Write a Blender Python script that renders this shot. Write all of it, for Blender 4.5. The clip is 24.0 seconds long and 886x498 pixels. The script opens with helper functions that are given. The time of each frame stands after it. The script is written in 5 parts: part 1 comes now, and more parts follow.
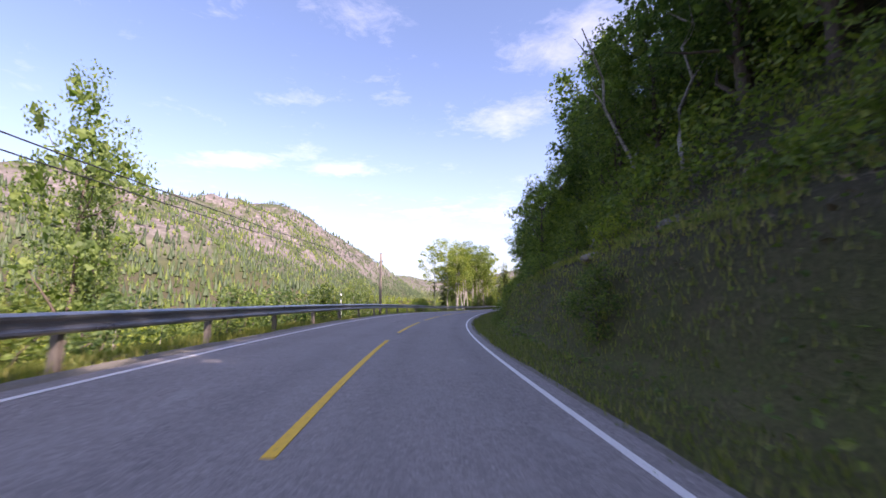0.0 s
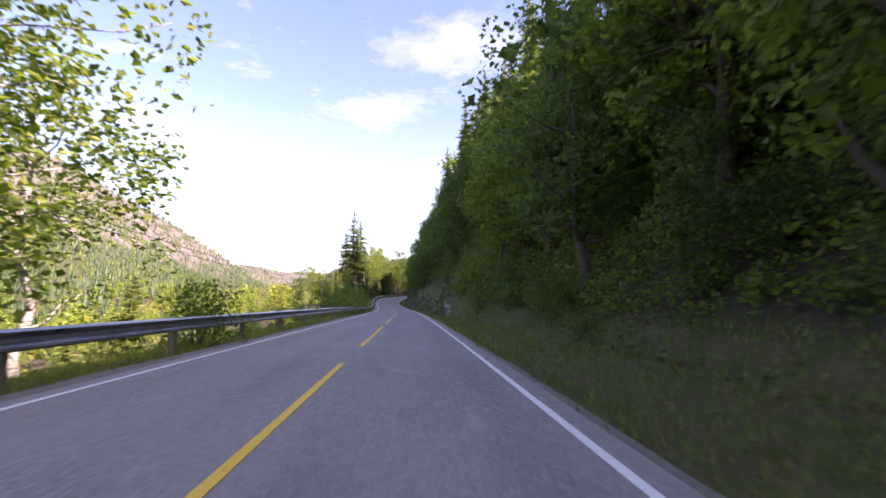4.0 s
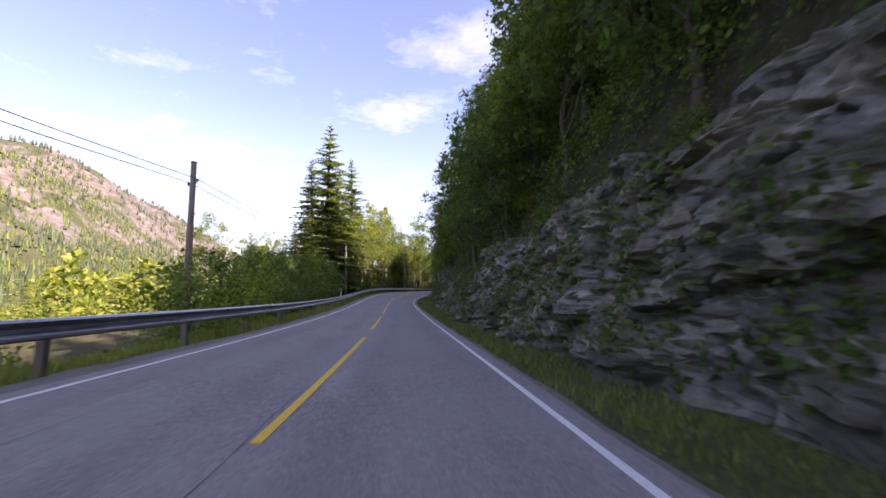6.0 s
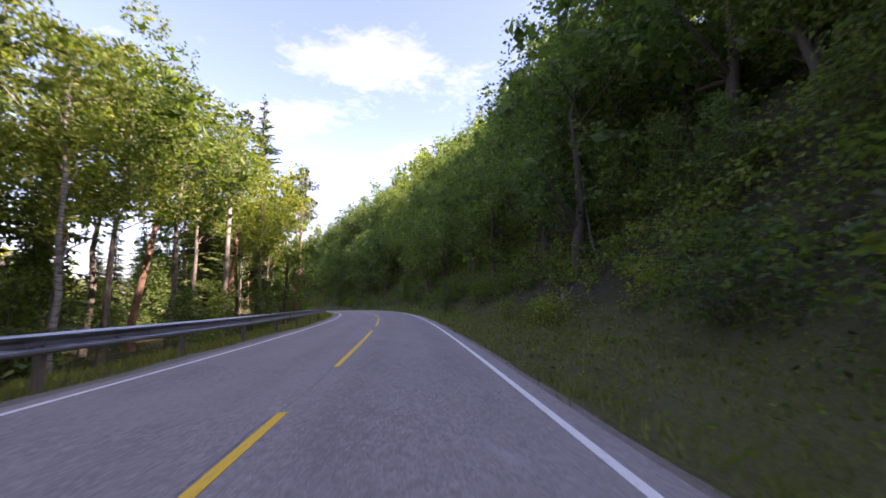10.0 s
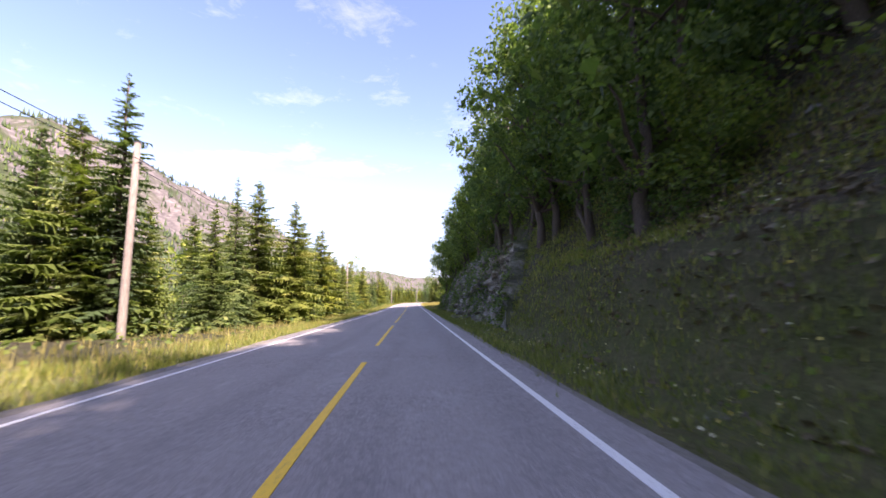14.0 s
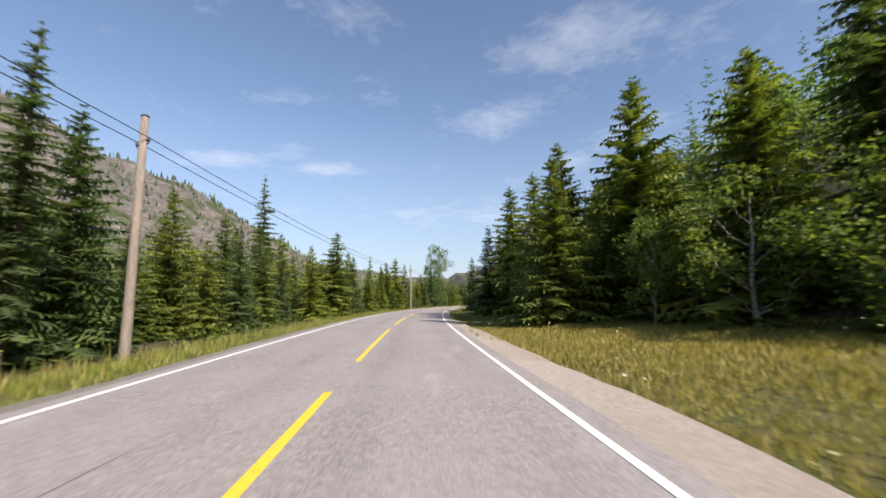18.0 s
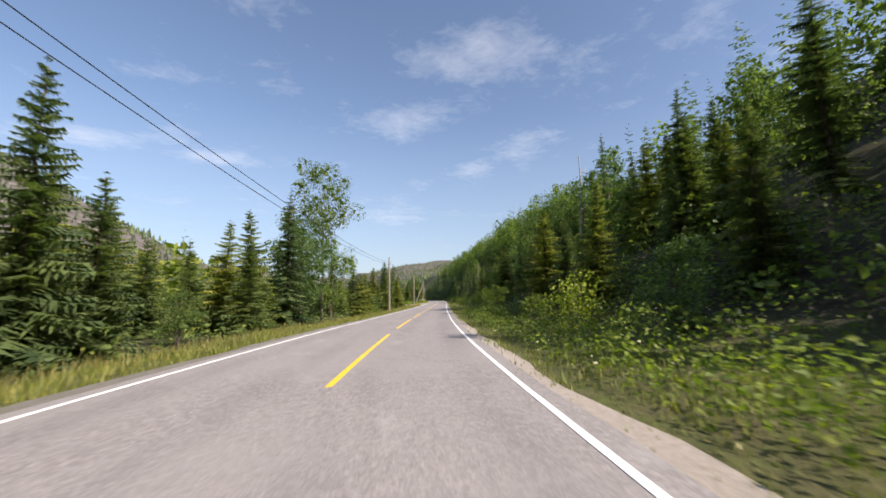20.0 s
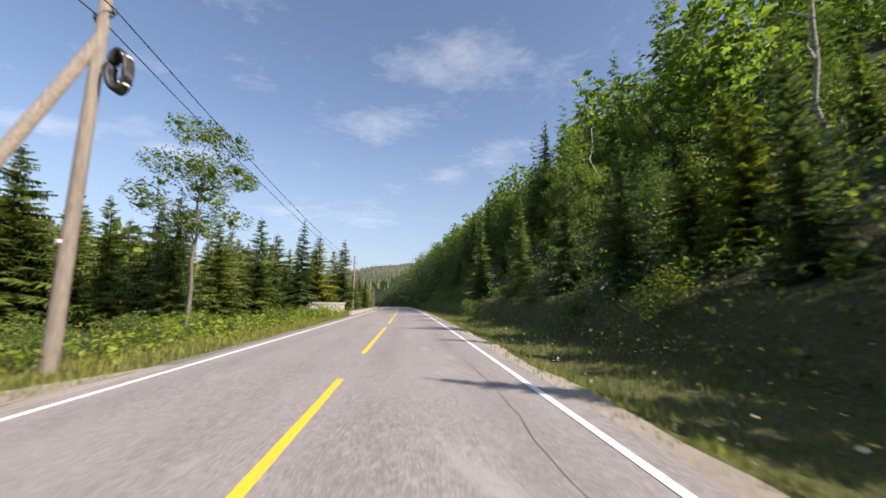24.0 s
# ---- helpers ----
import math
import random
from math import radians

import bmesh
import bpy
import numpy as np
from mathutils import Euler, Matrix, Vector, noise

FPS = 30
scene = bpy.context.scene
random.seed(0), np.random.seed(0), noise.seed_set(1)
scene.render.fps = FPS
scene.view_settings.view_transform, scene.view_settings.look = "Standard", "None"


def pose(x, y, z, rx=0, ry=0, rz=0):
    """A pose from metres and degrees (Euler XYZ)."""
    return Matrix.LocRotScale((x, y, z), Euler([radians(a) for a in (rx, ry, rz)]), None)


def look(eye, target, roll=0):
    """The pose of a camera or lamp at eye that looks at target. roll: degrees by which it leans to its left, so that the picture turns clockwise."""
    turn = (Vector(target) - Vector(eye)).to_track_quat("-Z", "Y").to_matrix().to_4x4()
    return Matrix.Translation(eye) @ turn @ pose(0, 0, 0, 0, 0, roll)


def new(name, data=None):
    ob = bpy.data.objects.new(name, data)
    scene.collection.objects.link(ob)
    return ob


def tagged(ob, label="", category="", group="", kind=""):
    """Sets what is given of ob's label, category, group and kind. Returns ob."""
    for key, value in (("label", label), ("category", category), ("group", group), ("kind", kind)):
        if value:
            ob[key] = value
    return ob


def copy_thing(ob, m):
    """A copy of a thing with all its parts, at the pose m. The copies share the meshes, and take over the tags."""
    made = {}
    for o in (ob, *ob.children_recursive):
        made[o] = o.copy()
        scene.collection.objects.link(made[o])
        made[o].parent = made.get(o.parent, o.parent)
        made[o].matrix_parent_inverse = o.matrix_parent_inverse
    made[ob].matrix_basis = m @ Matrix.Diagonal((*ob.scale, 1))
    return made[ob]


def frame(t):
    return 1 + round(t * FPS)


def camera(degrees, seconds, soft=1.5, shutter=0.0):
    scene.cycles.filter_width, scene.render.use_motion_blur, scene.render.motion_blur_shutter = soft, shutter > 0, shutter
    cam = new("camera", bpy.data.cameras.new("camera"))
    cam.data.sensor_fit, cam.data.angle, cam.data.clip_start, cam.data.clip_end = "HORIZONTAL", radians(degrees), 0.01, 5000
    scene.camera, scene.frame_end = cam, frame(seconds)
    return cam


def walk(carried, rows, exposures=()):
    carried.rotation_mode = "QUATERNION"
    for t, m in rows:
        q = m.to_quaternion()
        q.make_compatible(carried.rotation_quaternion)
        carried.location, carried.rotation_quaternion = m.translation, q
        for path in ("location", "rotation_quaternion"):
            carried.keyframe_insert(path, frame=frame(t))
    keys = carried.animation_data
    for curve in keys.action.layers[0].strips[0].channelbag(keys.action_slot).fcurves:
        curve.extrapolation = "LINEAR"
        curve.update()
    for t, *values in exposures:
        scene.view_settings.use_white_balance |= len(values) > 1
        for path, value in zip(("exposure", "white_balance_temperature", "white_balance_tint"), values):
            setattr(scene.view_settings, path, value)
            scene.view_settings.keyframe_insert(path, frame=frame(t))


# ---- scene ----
UP = Vector((0, 0, 1))

# ---- the road's line: metres along it against heading, slope and bank (degrees) ----
SPEED_T = (0, 1.2, 2.4, 3.5, 5.5, 6.5, 7.5, 8.5, 9.5, 10.5, 12.5, 14, 15.5, 17, 18.5, 20.5, 21.6, 22.8, 24)
SPEED_V = (32.1, 34.0, 34.7, 34.6, 33.3, 32.1, 32.0, 32.4, 31.3, 31.3, 32.1, 33.9, 33.1, 34.0, 32.3, 31.4, 36.6, 37.2, 36.4)
YAW_T = (0, .5, 1, 1.5, 2, 2.5, 3, 3.5, 5.5, 6, 6.5, 7, 7.5, 8, 8.5, 9, 9.5, 10, 10.5, 12.5, 13, 13.5, 14, 15, 16, 17, 18, 18.5, 20.5, 21, 22, 23, 24)
YAW = (0, -4.9, -9.9, -14.6, -18.2, -19.8, -20.1, -19.6, -17.9, -16.1, -14.4, -14.0, -15.6, -19.8, -25, -29.5, -32, -31.6, -30, -7.7, -3.2, -.9, -.2, -.7, -.1, -.9, -1.7, -2.9, -18.4, -19.6, -20.2, -20.4, -19.3)
PITCH_T = (0, .5, 1, 3, 3.5, 5.5, 6.2, 7, 7.5, 8, 8.5, 9, 10, 10.5, 12.5, 14, 15, 16, 17, 18, 18.5, 20.5, 22, 23, 24)
PITCH = (0, -.4, -.6, -.6, -.8, -1.5, -.8, .7, 1.4, 1.6, 1.3, 1.0, .9, 1.1, .3, 0, 0, .2, .6, .1, .2, .1, .4, .6, .8)
ROLL_T = (0, 1, 2, 3, 3.5, 5.5, 6.5, 7.5, 8, 8.5, 9, 9.5, 10, 10.5, 12, 13, 14, 18.5, 20.5, 21, 24)
ROLL = (.5, 1.0, .2, -.2, .4, .2, 1.8, 3.2, 4.3, 4.8, 4.2, 3, 1.5, .4, -.8, -.2, .5, .6, .9, .2, -.3)
LEAN_T = (0, 1, 2, 3, 5.5, 6, 7, 8, 9, 10, 11.5, 13, 14, 16, 17, 18.5, 20.5, 22, 23, 24)
LEAN = (-2.5, -3.8, -.8, 0, -.9, -1.1, -.9, -4.0, -.4, .5, 0, -.9, 1.5, 2.0, 1.2, 1.2, 1.5, 1.5, .9, .9)
SIDE_T = (0, 1, 2, 3, 6, 8, 10, 13, 14, 16, 17, 18, 21, 23, 24)
SIDE = (.92, 1.0, 1.06, 1.2, 1.11, 1.16, 1.23, 1.22, 1.02, .95, 1.0, 1.08, 1.25, 1.2, 1.02)
EYE_H, AIM, TILT = 1.14, 4.5, 7.35


def glide(at, xs, ys):
    """A smooth curve through knots, with no overshoot."""
    xs, ys, at = np.array(xs, float), np.array(ys, float), np.asarray(at, float)
    h, d = np.diff(xs), np.diff(ys) / np.diff(xs)
    m = np.zeros(len(xs))
    m[1:-1] = np.where(d[1:] * d[:-1] > 0, 2 * d[1:] * d[:-1] / np.where(d[1:] + d[:-1] == 0, 1, d[1:] + d[:-1]), 0)
    i = np.clip(np.searchsorted(xs, at) - 1, 0, len(xs) - 2)
    q = np.clip((at - xs[i]) / h[i], 0, 1)
    return ys[i] * (1 + 2 * q) * (1 - q) ** 2 + m[i] * h[i] * q * (1 - q) ** 2 + ys[i + 1] * q * q * (3 - 2 * q) + m[i + 1] * h[i] * q * q * (q - 1)


_tt = np.linspace(0, 24, 2401)
_vv = glide(_tt, SPEED_T, SPEED_V)
_st = np.concatenate([[0], np.cumsum((_vv[1:] + _vv[:-1]) * .005)])


def along(t):
    return np.interp(t, _tt, _st)


END_S = 1300
S = np.arange(-160, END_S + 1, 1.0)
_tk = np.interp(S, _st, _tt)
_head = glide(_tk, YAW_T, YAW) + AIM
_head = np.convolve(np.pad(_head, 8, mode="edge"), np.ones(17) / 17, mode="valid")
_head = np.where(S < 0, _head[160] - S * .09, _head)
_head = np.where(S > 800, _head[960] + (S - 800) * .03, _head)
_grade = glide(_tk, PITCH_T, PITCH)
_grade = np.where(S > 810, _grade * np.clip(1 - (S - 810) / 150, 0, 1), _grade)
BANK = glide(_tk, ROLL_T, ROLL) - glide(_tk, LEAN_T, LEAN)
_ca, _sa, _sl = np.cos(np.radians(_head)), np.sin(np.radians(_head)), np.tan(np.radians(_grade))
RX = np.cumsum(-_sa) + _sa[0]
RY = np.cumsum(_ca) - _ca[0]
RZ = np.cumsum(_sl) - _sl[0]
RX, RY, RZ = RX - RX[160], RY - RY[160], RZ - RZ[160]
HEAD = np.radians(_head)
TILTB = np.tan(np.radians(BANK))


def road(s, u=0.0, up=0.0):
    """The place u metres to the right of the road's middle at s metres along it, up metres over its surface."""
    x, y, z, a, b = (np.interp(s, S, k) for k in (RX, RY, RZ, HEAD, TILTB))
    return np.stack([x + u * np.cos(a), y + u * np.sin(a), z - u * b + up], -1)


def heading(s):
    return np.interp(s, S, HEAD)


cam = camera(95.1, 24.0, soft=1.6, shutter=0.07)
rows = []
for k in range(49):
    t = k / 2
    s = float(along(t))
    x, y, z = road(s, float(glide(t, SIDE_T, SIDE)), EYE_H)
    rows.append((t, pose(x, y, z, 90 + TILT + float(glide(t, PITCH_T, PITCH)), float(glide(t, ROLL_T, ROLL)), float(glide(t, YAW_T, YAW)))))
walk(cam, rows, exposures=((0, 1.8, 6750, 35), (2, 1.85, 7000, 35), (3, 2.45, 7100, 39), (5, 2.1, 7300, 39), (7, 2.05, 7350, 38), (8.2, 2.65, 7250, 40), (9.2, 2.7, 7300, 42), (10.5, 2.35, 7150, 42), (13, 2.25, 6950, 37), (15, 2.0, 6700, 34), (15.95, 1.95, 6700, 32), (16.6, .98, 6800, 15), (24, .98, 6850, 15)))

# ---- light: a clear afternoon, the sun behind and to the right ----
SUN_AZ, SUN_EL = 140.0, 38.5
world = bpy.data.worlds.new("sky")
scene.world = world
world.use_nodes = True
wt = world.node_tree
wt.nodes.clear()


def wire(tree, kind, **inputs):
    node = tree.nodes.new(kind)
    for key, value in inputs.items():
        key = int(key[1:]) if key[0] == "i" and key[1:].isdigit() else key.replace("_", " ")
        if hasattr(value, "is_linked"):
            tree.links.new(value, node.inputs[key])
        else:
            node.inputs[key].default_value = value
    return node


sky = wt.nodes.new("ShaderNodeTexSky")
sky.sky_type, sky.sun_disc = "NISHITA", False
sky.sun_elevation, sky.sun_rotation = radians(SUN_EL), radians(SUN_AZ)
sky.air_density, sky.dust_density, sky.ozone_density = 1.0, 1.0, 2.2
geo = wt.nodes.new("ShaderNodeTexCoord")
sep = wire(wt, "ShaderNodeSeparateXYZ", i0=geo.outputs["Generated"])


def wmath(op, a, b=0.0):
    n = wt.nodes.new("ShaderNodeMath")
    n.operation = op
    for k, value in enumerate((a, b)):
        if hasattr(value, "is_linked"):
            wt.links.new(value, n.inputs[k])
        else:
            n.inputs[k].default_value = value
    return n.outputs[0]


# thin clouds on a high flat layer
high = wmath("MAXIMUM", sep.outputs["Z"], 0.03)
plane = wire(wt, "ShaderNodeCombineXYZ", X=wmath("DIVIDE", sep.outputs["X"], high), Y=wmath("DIVIDE", sep.outputs["Y"], high), Z=0.4)
big = wire(wt, "ShaderNodeTexNoise", Vector=plane.outputs[0], Scale=2.2, Detail=6.0, Roughness=0.6, Distortion=0.4)
fine = wire(wt, "ShaderNodeTexNoise", Vector=plane.outputs[0], Scale=11.0, Detail=7.0, Roughness=0.7, Distortion=0.5)
ragged = wmath("ADD", wmath("MULTIPLY", big.outputs["Fac"], .6), wmath("MULTIPLY", fine.outputs["Fac"], .4))
cover_ = 0.0
for cx, cy, rx_, ry_, thick in ((.39, 2.1, .15, .17, .85), (.62, 1.40, .2, .12, .8), (.45, 1.55, .13, .1, .8), (-.8, 2.97, .2, .12, .9), (-1.4, 2.74, .3, .14, .9), (-.26, 1.36, .15, .10, .6), (1.25, 1.04, .12, .17, .6), (1.24, 2.35, .16, .25, .7), (1.0, 2.87, .14, .2, .6), (-.5, 1.9, .3, .06, .4), (-1.0, .5, .4, .3, .6), (.3, .3, .4, .3, .6), (2.6, .2, .7, .6, .7), (-.2, -1.6, .9, .7, .7), (1.5, -2, .8, .8, .6), (.3, 4.6, .8, .5, .5)):
    ex = wmath("DIVIDE", wmath("SUBTRACT", plane.inputs["X"].links[0].from_socket, cx), rx_)
    ey = wmath("DIVIDE", wmath("SUBTRACT", plane.inputs["Y"].links[0].from_socket, cy), ry_)
    blob = wmath("MULTIPLY", wmath("POWER", 2.718, wmath("MULTIPLY", wmath("ADD", wmath("MULTIPLY", ex, ex), wmath("MULTIPLY", ey, ey)), -.55)), thick)
    cover_ = wmath("MAXIMUM", blob, cover_)
amount = wmath("ADD", wmath("MULTIPLY", cover_, .34), wmath("MULTIPLY", ragged, 1.1))
ramp = wt.nodes.new("ShaderNodeMapRange")
wt.links.new(amount, ramp.inputs["Value"])
ramp.inputs["From Min"].default_value, ramp.inputs["From Max"].default_value = 0.62, 1.12
ramp.inputs["To Max"].default_value = 0.42
haze = wt.nodes.new("ShaderNodeMapRange")
wt.links.new(sep.outputs["Z"], haze.inputs["Value"])
haze.inputs["From Min"].default_value, haze.inputs["From Max"].default_value = 0.42, 0.0
haze.inputs["To Min"].default_value, haze.inputs["To Max"].default_value = 0.0, 0.62
mixh = wt.nodes.new("ShaderNodeMix")
mixh.data_type = "RGBA"
wt.links.new(haze.outputs[0], mixh.inputs["Factor"])
wt.links.new(sky.outputs[0], mixh.inputs["A"])
mixh.inputs["B"].default_value = (2.35, 2.95, 3.9, 1)
mixc = wt.nodes.new("ShaderNodeMix")
mixc.data_type = "RGBA"
wt.links.new(ramp.outputs[0], mixc.inputs["Factor"])
wt.links.new(mixh.outputs["Result"], mixc.inputs["A"])
mixc.inputs["B"].default_value = (6.6, 6.8, 7.2, 1)
back = wire(wt, "ShaderNodeBackground", Color=mixc.outputs["Result"], Strength=0.095)
wt.links.new(back.outputs[0], wire(wt, "ShaderNodeOutputWorld").inputs["Surface"])

sun = new("sun", bpy.data.lights.new("sun", "SUN"))
sun.data.energy, sun.data.angle, sun.data.color = 4.2, radians(0.55), (1.0, 0.94, 0.84)
_d = Vector((math.sin(radians(SUN_AZ)) * math.cos(radians(SUN_EL)), math.cos(radians(SUN_AZ)) * math.cos(radians(SUN_EL)), math.sin(radians(SUN_EL))))
sun.matrix_world = look(_d * 300, (0, 0, 0))


# ---- materials ----
def stuff_mat(name):
    m = bpy.data.materials.new(name)
    m.use_nodes = True
    m.node_tree.nodes.clear()
    return m, m.node_tree


def ramp_node(tree, fac, *stops):
    n = tree.nodes.new("ShaderNodeValToRGB")
    e = n.color_ramp.elements
    while len(e) < len(stops):
        e.new(0.5)
    for k, (at, col) in enumerate(stops):
        e[k].position, e[k].color = at, (*col, 1)
    tree.links.new(fac, n.inputs[0])
    return n.outputs["Color"]


def mixed(tree, fac, a, b, how="MIX"):
    n = tree.nodes.new("ShaderNodeMix")
    n.data_type, n.blend_type = "RGBA", how
    for key, value in (("Factor", fac), ("A", a), ("B", b)):
        if hasattr(value, "is_linked"):
            tree.links.new(value, n.inputs[key])
        else:
            n.inputs[key].default_value = value if key == "Factor" else (*value, 1)
    return n.outputs["Result"]


def noise_node(tree, scale, detail=5.0, rough=0.6, distort=0.0, stretch=None, coord="Position"):
    if coord == "Position":
        v = tree.nodes.new("ShaderNodeNewGeometry").outputs["Position"]
    else:
        v = tree.nodes.new("ShaderNodeTexCoord").outputs["Object"]
    if stretch:
        mp = tree.nodes.new("ShaderNodeMapping")
        mp.inputs["Scale"].default_value = stretch
        tree.links.new(v, mp.inputs["Vector"])
        v = mp.outputs[0]
    return wire(tree, "ShaderNodeTexNoise", Vector=v, Scale=scale, Detail=detail, Roughness=rough, Distortion=distort).outputs["Fac"]


def step_node(tree, value, low, high, to_min=0.0, to_max=1.0):
    n = tree.nodes.new("ShaderNodeMapRange")
    tree.links.new(value, n.inputs["Value"])
    n.inputs["From Min"].default_value, n.inputs["From Max"].default_value = low, high
    n.inputs["To Min"].default_value, n.inputs["To Max"].default_value = to_min, to_max
    return n.outputs[0]


def solid(tree, colour, rough=0.8, metal=0.0, height=None, bump=0.3, reach=0.05, spec=0.4):
    n = tree.nodes.new("ShaderNodeBsdfPrincipled")
    for key, value in (("Base Color", colour), ("Roughness", rough), ("Metallic", metal), ("Specular IOR Level", spec)):
        if hasattr(value, "is_linked"):
            tree.links.new(value, n.inputs[key])
        else:
            n.inputs[key].default_value = (*value, 1) if key == "Base Color" else value
    if height is not None:
        b = wire(tree, "ShaderNodeBump", Strength=bump, Distance=reach, Height=height)
        tree.links.new(b.outputs[0], n.inputs["Normal"])
    out = tree.nodes.new("ShaderNodeOutputMaterial")
    tree.links.new(n.outputs[0], out.inputs["Surface"])
    return n


def leaf_material(name, dark, light, glow=0.35, warm=None):
    """Leaves: varied from plant to plant and leaf to leaf, and letting some light through."""
    m, t = stuff_mat(name)
    ob = t.nodes.new("ShaderNodeObjectInfo").outputs["Random"]
    isl = t.nodes.new("ShaderNodeNewGeometry").outputs["Random Per Island"]
    col = ramp_node(t, isl, (0.0, dark), (0.75, light), (1.0, warm or light))
    tint = ramp_node(t, ob, (0.0, (.72, .8, .8)), (0.5, (1, 1, 1)), (1.0, (1.3, 1.22, .85)))
    col = mixed(t, 1.0, col, tint, "MULTIPLY")
    broad = noise_node(t, 0.22, 3.0)
    col = mixed(t, step_node(t, broad, .35, .7, 0, .55), col, mixed(t, 1.0, col, (1.35, 1.25, .9), "MULTIPLY"))
    d = wire(t, "ShaderNodeBsdfPrincipled", Base_Color=col, Roughness=0.55)
    d.inputs["Specular IOR Level"].default_value = 0.3
    tr = wire(t, "ShaderNodeBsdfTranslucent", Color=mixed(t, 1.0, col, (1.5, 1.7, .7), "MULTIPLY"))
    mx = wire(t, "ShaderNodeMixShader", i0=glow, i1=d.outputs[0], i2=tr.outputs[0])
    t.links.new(mx.outputs[0], t.nodes.new("ShaderNodeOutputMaterial").inputs["Surface"])
    return m


M = {}
M["broadleaf"] = leaf_material("broadleaf_leaves", (.05, .086, .036), (.125, .185, .066), .5, (.17, .22, .08))
M["birch_leaf"] = leaf_material("birch_leaves", (.055, .09, .022), (.16, .21, .05), .45, (.24, .26, .08))
M["bush_leaf"] = leaf_material("bush_leaves", (.046, .08, .028), (.12, .175, .05), .45, (.18, .21, .065))
M["needle"] = leaf_material("spruce_needles", (.045, .072, .034), (.11, .155, .062), .32, (.15, .185, .08))
M["young_needle"] = leaf_material("young_spruce_needles", (.06, .085, .02), (.165, .20, .05), .3, (.24, .25, .08))
M["pine_needle"] = leaf_material("pine_needles", (.03, .05, .025), (.08, .11, .05), .2)
M["grass"] = leaf_material("grass_blades", (.085, .115, .03), (.19, .215, .062), .38, (.30, .26, .11))
M["dry_grass"] = leaf_material("dry_grass_blades", (.14, .13, .04), (.27, .235, .08), .35, (.40, .31, .13))
M["litter"] = leaf_material("brown_litter", (.06, .045, .03), (.15, .115, .075), .1, (.24, .19, .12))
M["fern"] = leaf_material("fern_leaves", (.08, .12, .02), (.18, .24, .04), .4, (.25, .27, .06))

m, t = stuff_mat("bark_brown")
n1 = noise_node(t, 5.0, 6, .7, 0, (6, 6, 1), "Object")
solid(t, ramp_node(t, n1, (.3, (.045, .034, .026)), (.6, (.13, .10, .08)), (.8, (.2, .17, .14))), .9, 0, n1, .6, .03)
M["bark"] = m
m, t = stuff_mat("bark_birch")
n1 = noise_node(t, 3.0, 5, .65, .2, (1, 1, 5), "Object")
solid(t, ramp_node(t, n1, (.36, (.045, .04, .035)), (.48, (.26, .24, .21)), (.72, (.42, .39, .35))), .75, 0, n1, .3, .01)
M["bark_birch"] = m
m, t = stuff_mat("bark_pine")
n1 = noise_node(t, 4.0, 6, .7, 0, (5, 5, 1), "Object")
solid(t, ramp_node(t, n1, (.3, (.09, .05, .035)), (.55, (.24, .14, .09)), (.8, (.34, .22, .16))), .9, 0, n1, .6, .03)
M["bark_pine"] = m
m, t = stuff_mat("bark_aspen")
n1 = noise_node(t, 4.0, 6, .7, 0, (5, 5, 1), "Object")
solid(t, ramp_node(t, n1, (.3, (.05, .042, .034)), (.55, (.15, .13, .105)), (.8, (.26, .23, .19))), .88, 0, n1, .5, .02)
M["bark_aspen"] = m

m, t = stuff_mat("asphalt")
g = noise_node(t, 55.0, 3, .7)
g2 = noise_node(t, 0.35, 5, .6, .4)
g3 = noise_node(t, 9.0, 4, .7)
col = ramp_node(t, g, (.32, (.13, .118, .116)), (.5, (.24, .218, .214)), (.68, (.38, .348, .34)))
chips = wire(t, "ShaderNodeTexVoronoi", Vector=t.nodes.new("ShaderNodeNewGeometry").outputs["Position"], Scale=26.0)
chip = wire(t, "ShaderNodeSeparateColor", Color=chips.outputs["Color"]).outputs[0]
col = mixed(t, 1.0, col, ramp_node(t, chip, (0.0, (.8, .8, .8)), (.55, (1, 1, 1)), (1.0, (1.25, 1.24, 1.22))), "MULTIPLY")
col = mixed(t, step_node(t, g2, .35, .68, 0, .6), col, (.29, .268, .26))
col = mixed(t, step_node(t, g3, .55, .8, 0, .3), col, (.165, .153, .15))
# pale blotches: worn streaks, and light dapples painted into the colour
worn = noise_node(t, .8, 6, .65, .3, (1.5, .45, 1))
col = mixed(t, step_node(t, worn, .60, .70, 0, .5), col, (.37, .35, .34))
across = t.nodes.new("ShaderNodeAttribute")
across.attribute_name = "across"
wave = t.nodes.new("ShaderNodeMath")
wave.operation = "COSINE"
turn = t.nodes.new("ShaderNodeMath")
turn.operation = "MULTIPLY_ADD"
t.links.new(across.outputs["Fac"], turn.inputs[0])
turn.inputs[1].default_value, turn.inputs[2].default_value = 4.189, -2.304
t.links.new(turn.outputs[0], wave.inputs[0])
track = t.nodes.new("ShaderNodeMath")
track.operation = "MULTIPLY"
t.links.new(step_node(t, wave.outputs[0], -.2, 1, 0, .5), track.inputs[0])
t.links.new(step_node(t, noise_node(t, .5, 5, .6, .3, (2, .3, 1)), .35, .6), track.inputs[1])
col = mixed(t, track.outputs[0], col, mixed(t, 1.0, col, (.74, .74, .75), "MULTIPLY"))
solid(t, col, .87, 0, g, .5, .006, .25)
M["asphalt"] = m
m, t = stuff_mat("road_paint_white")
g = noise_node(t, 30.0, 4, .75)
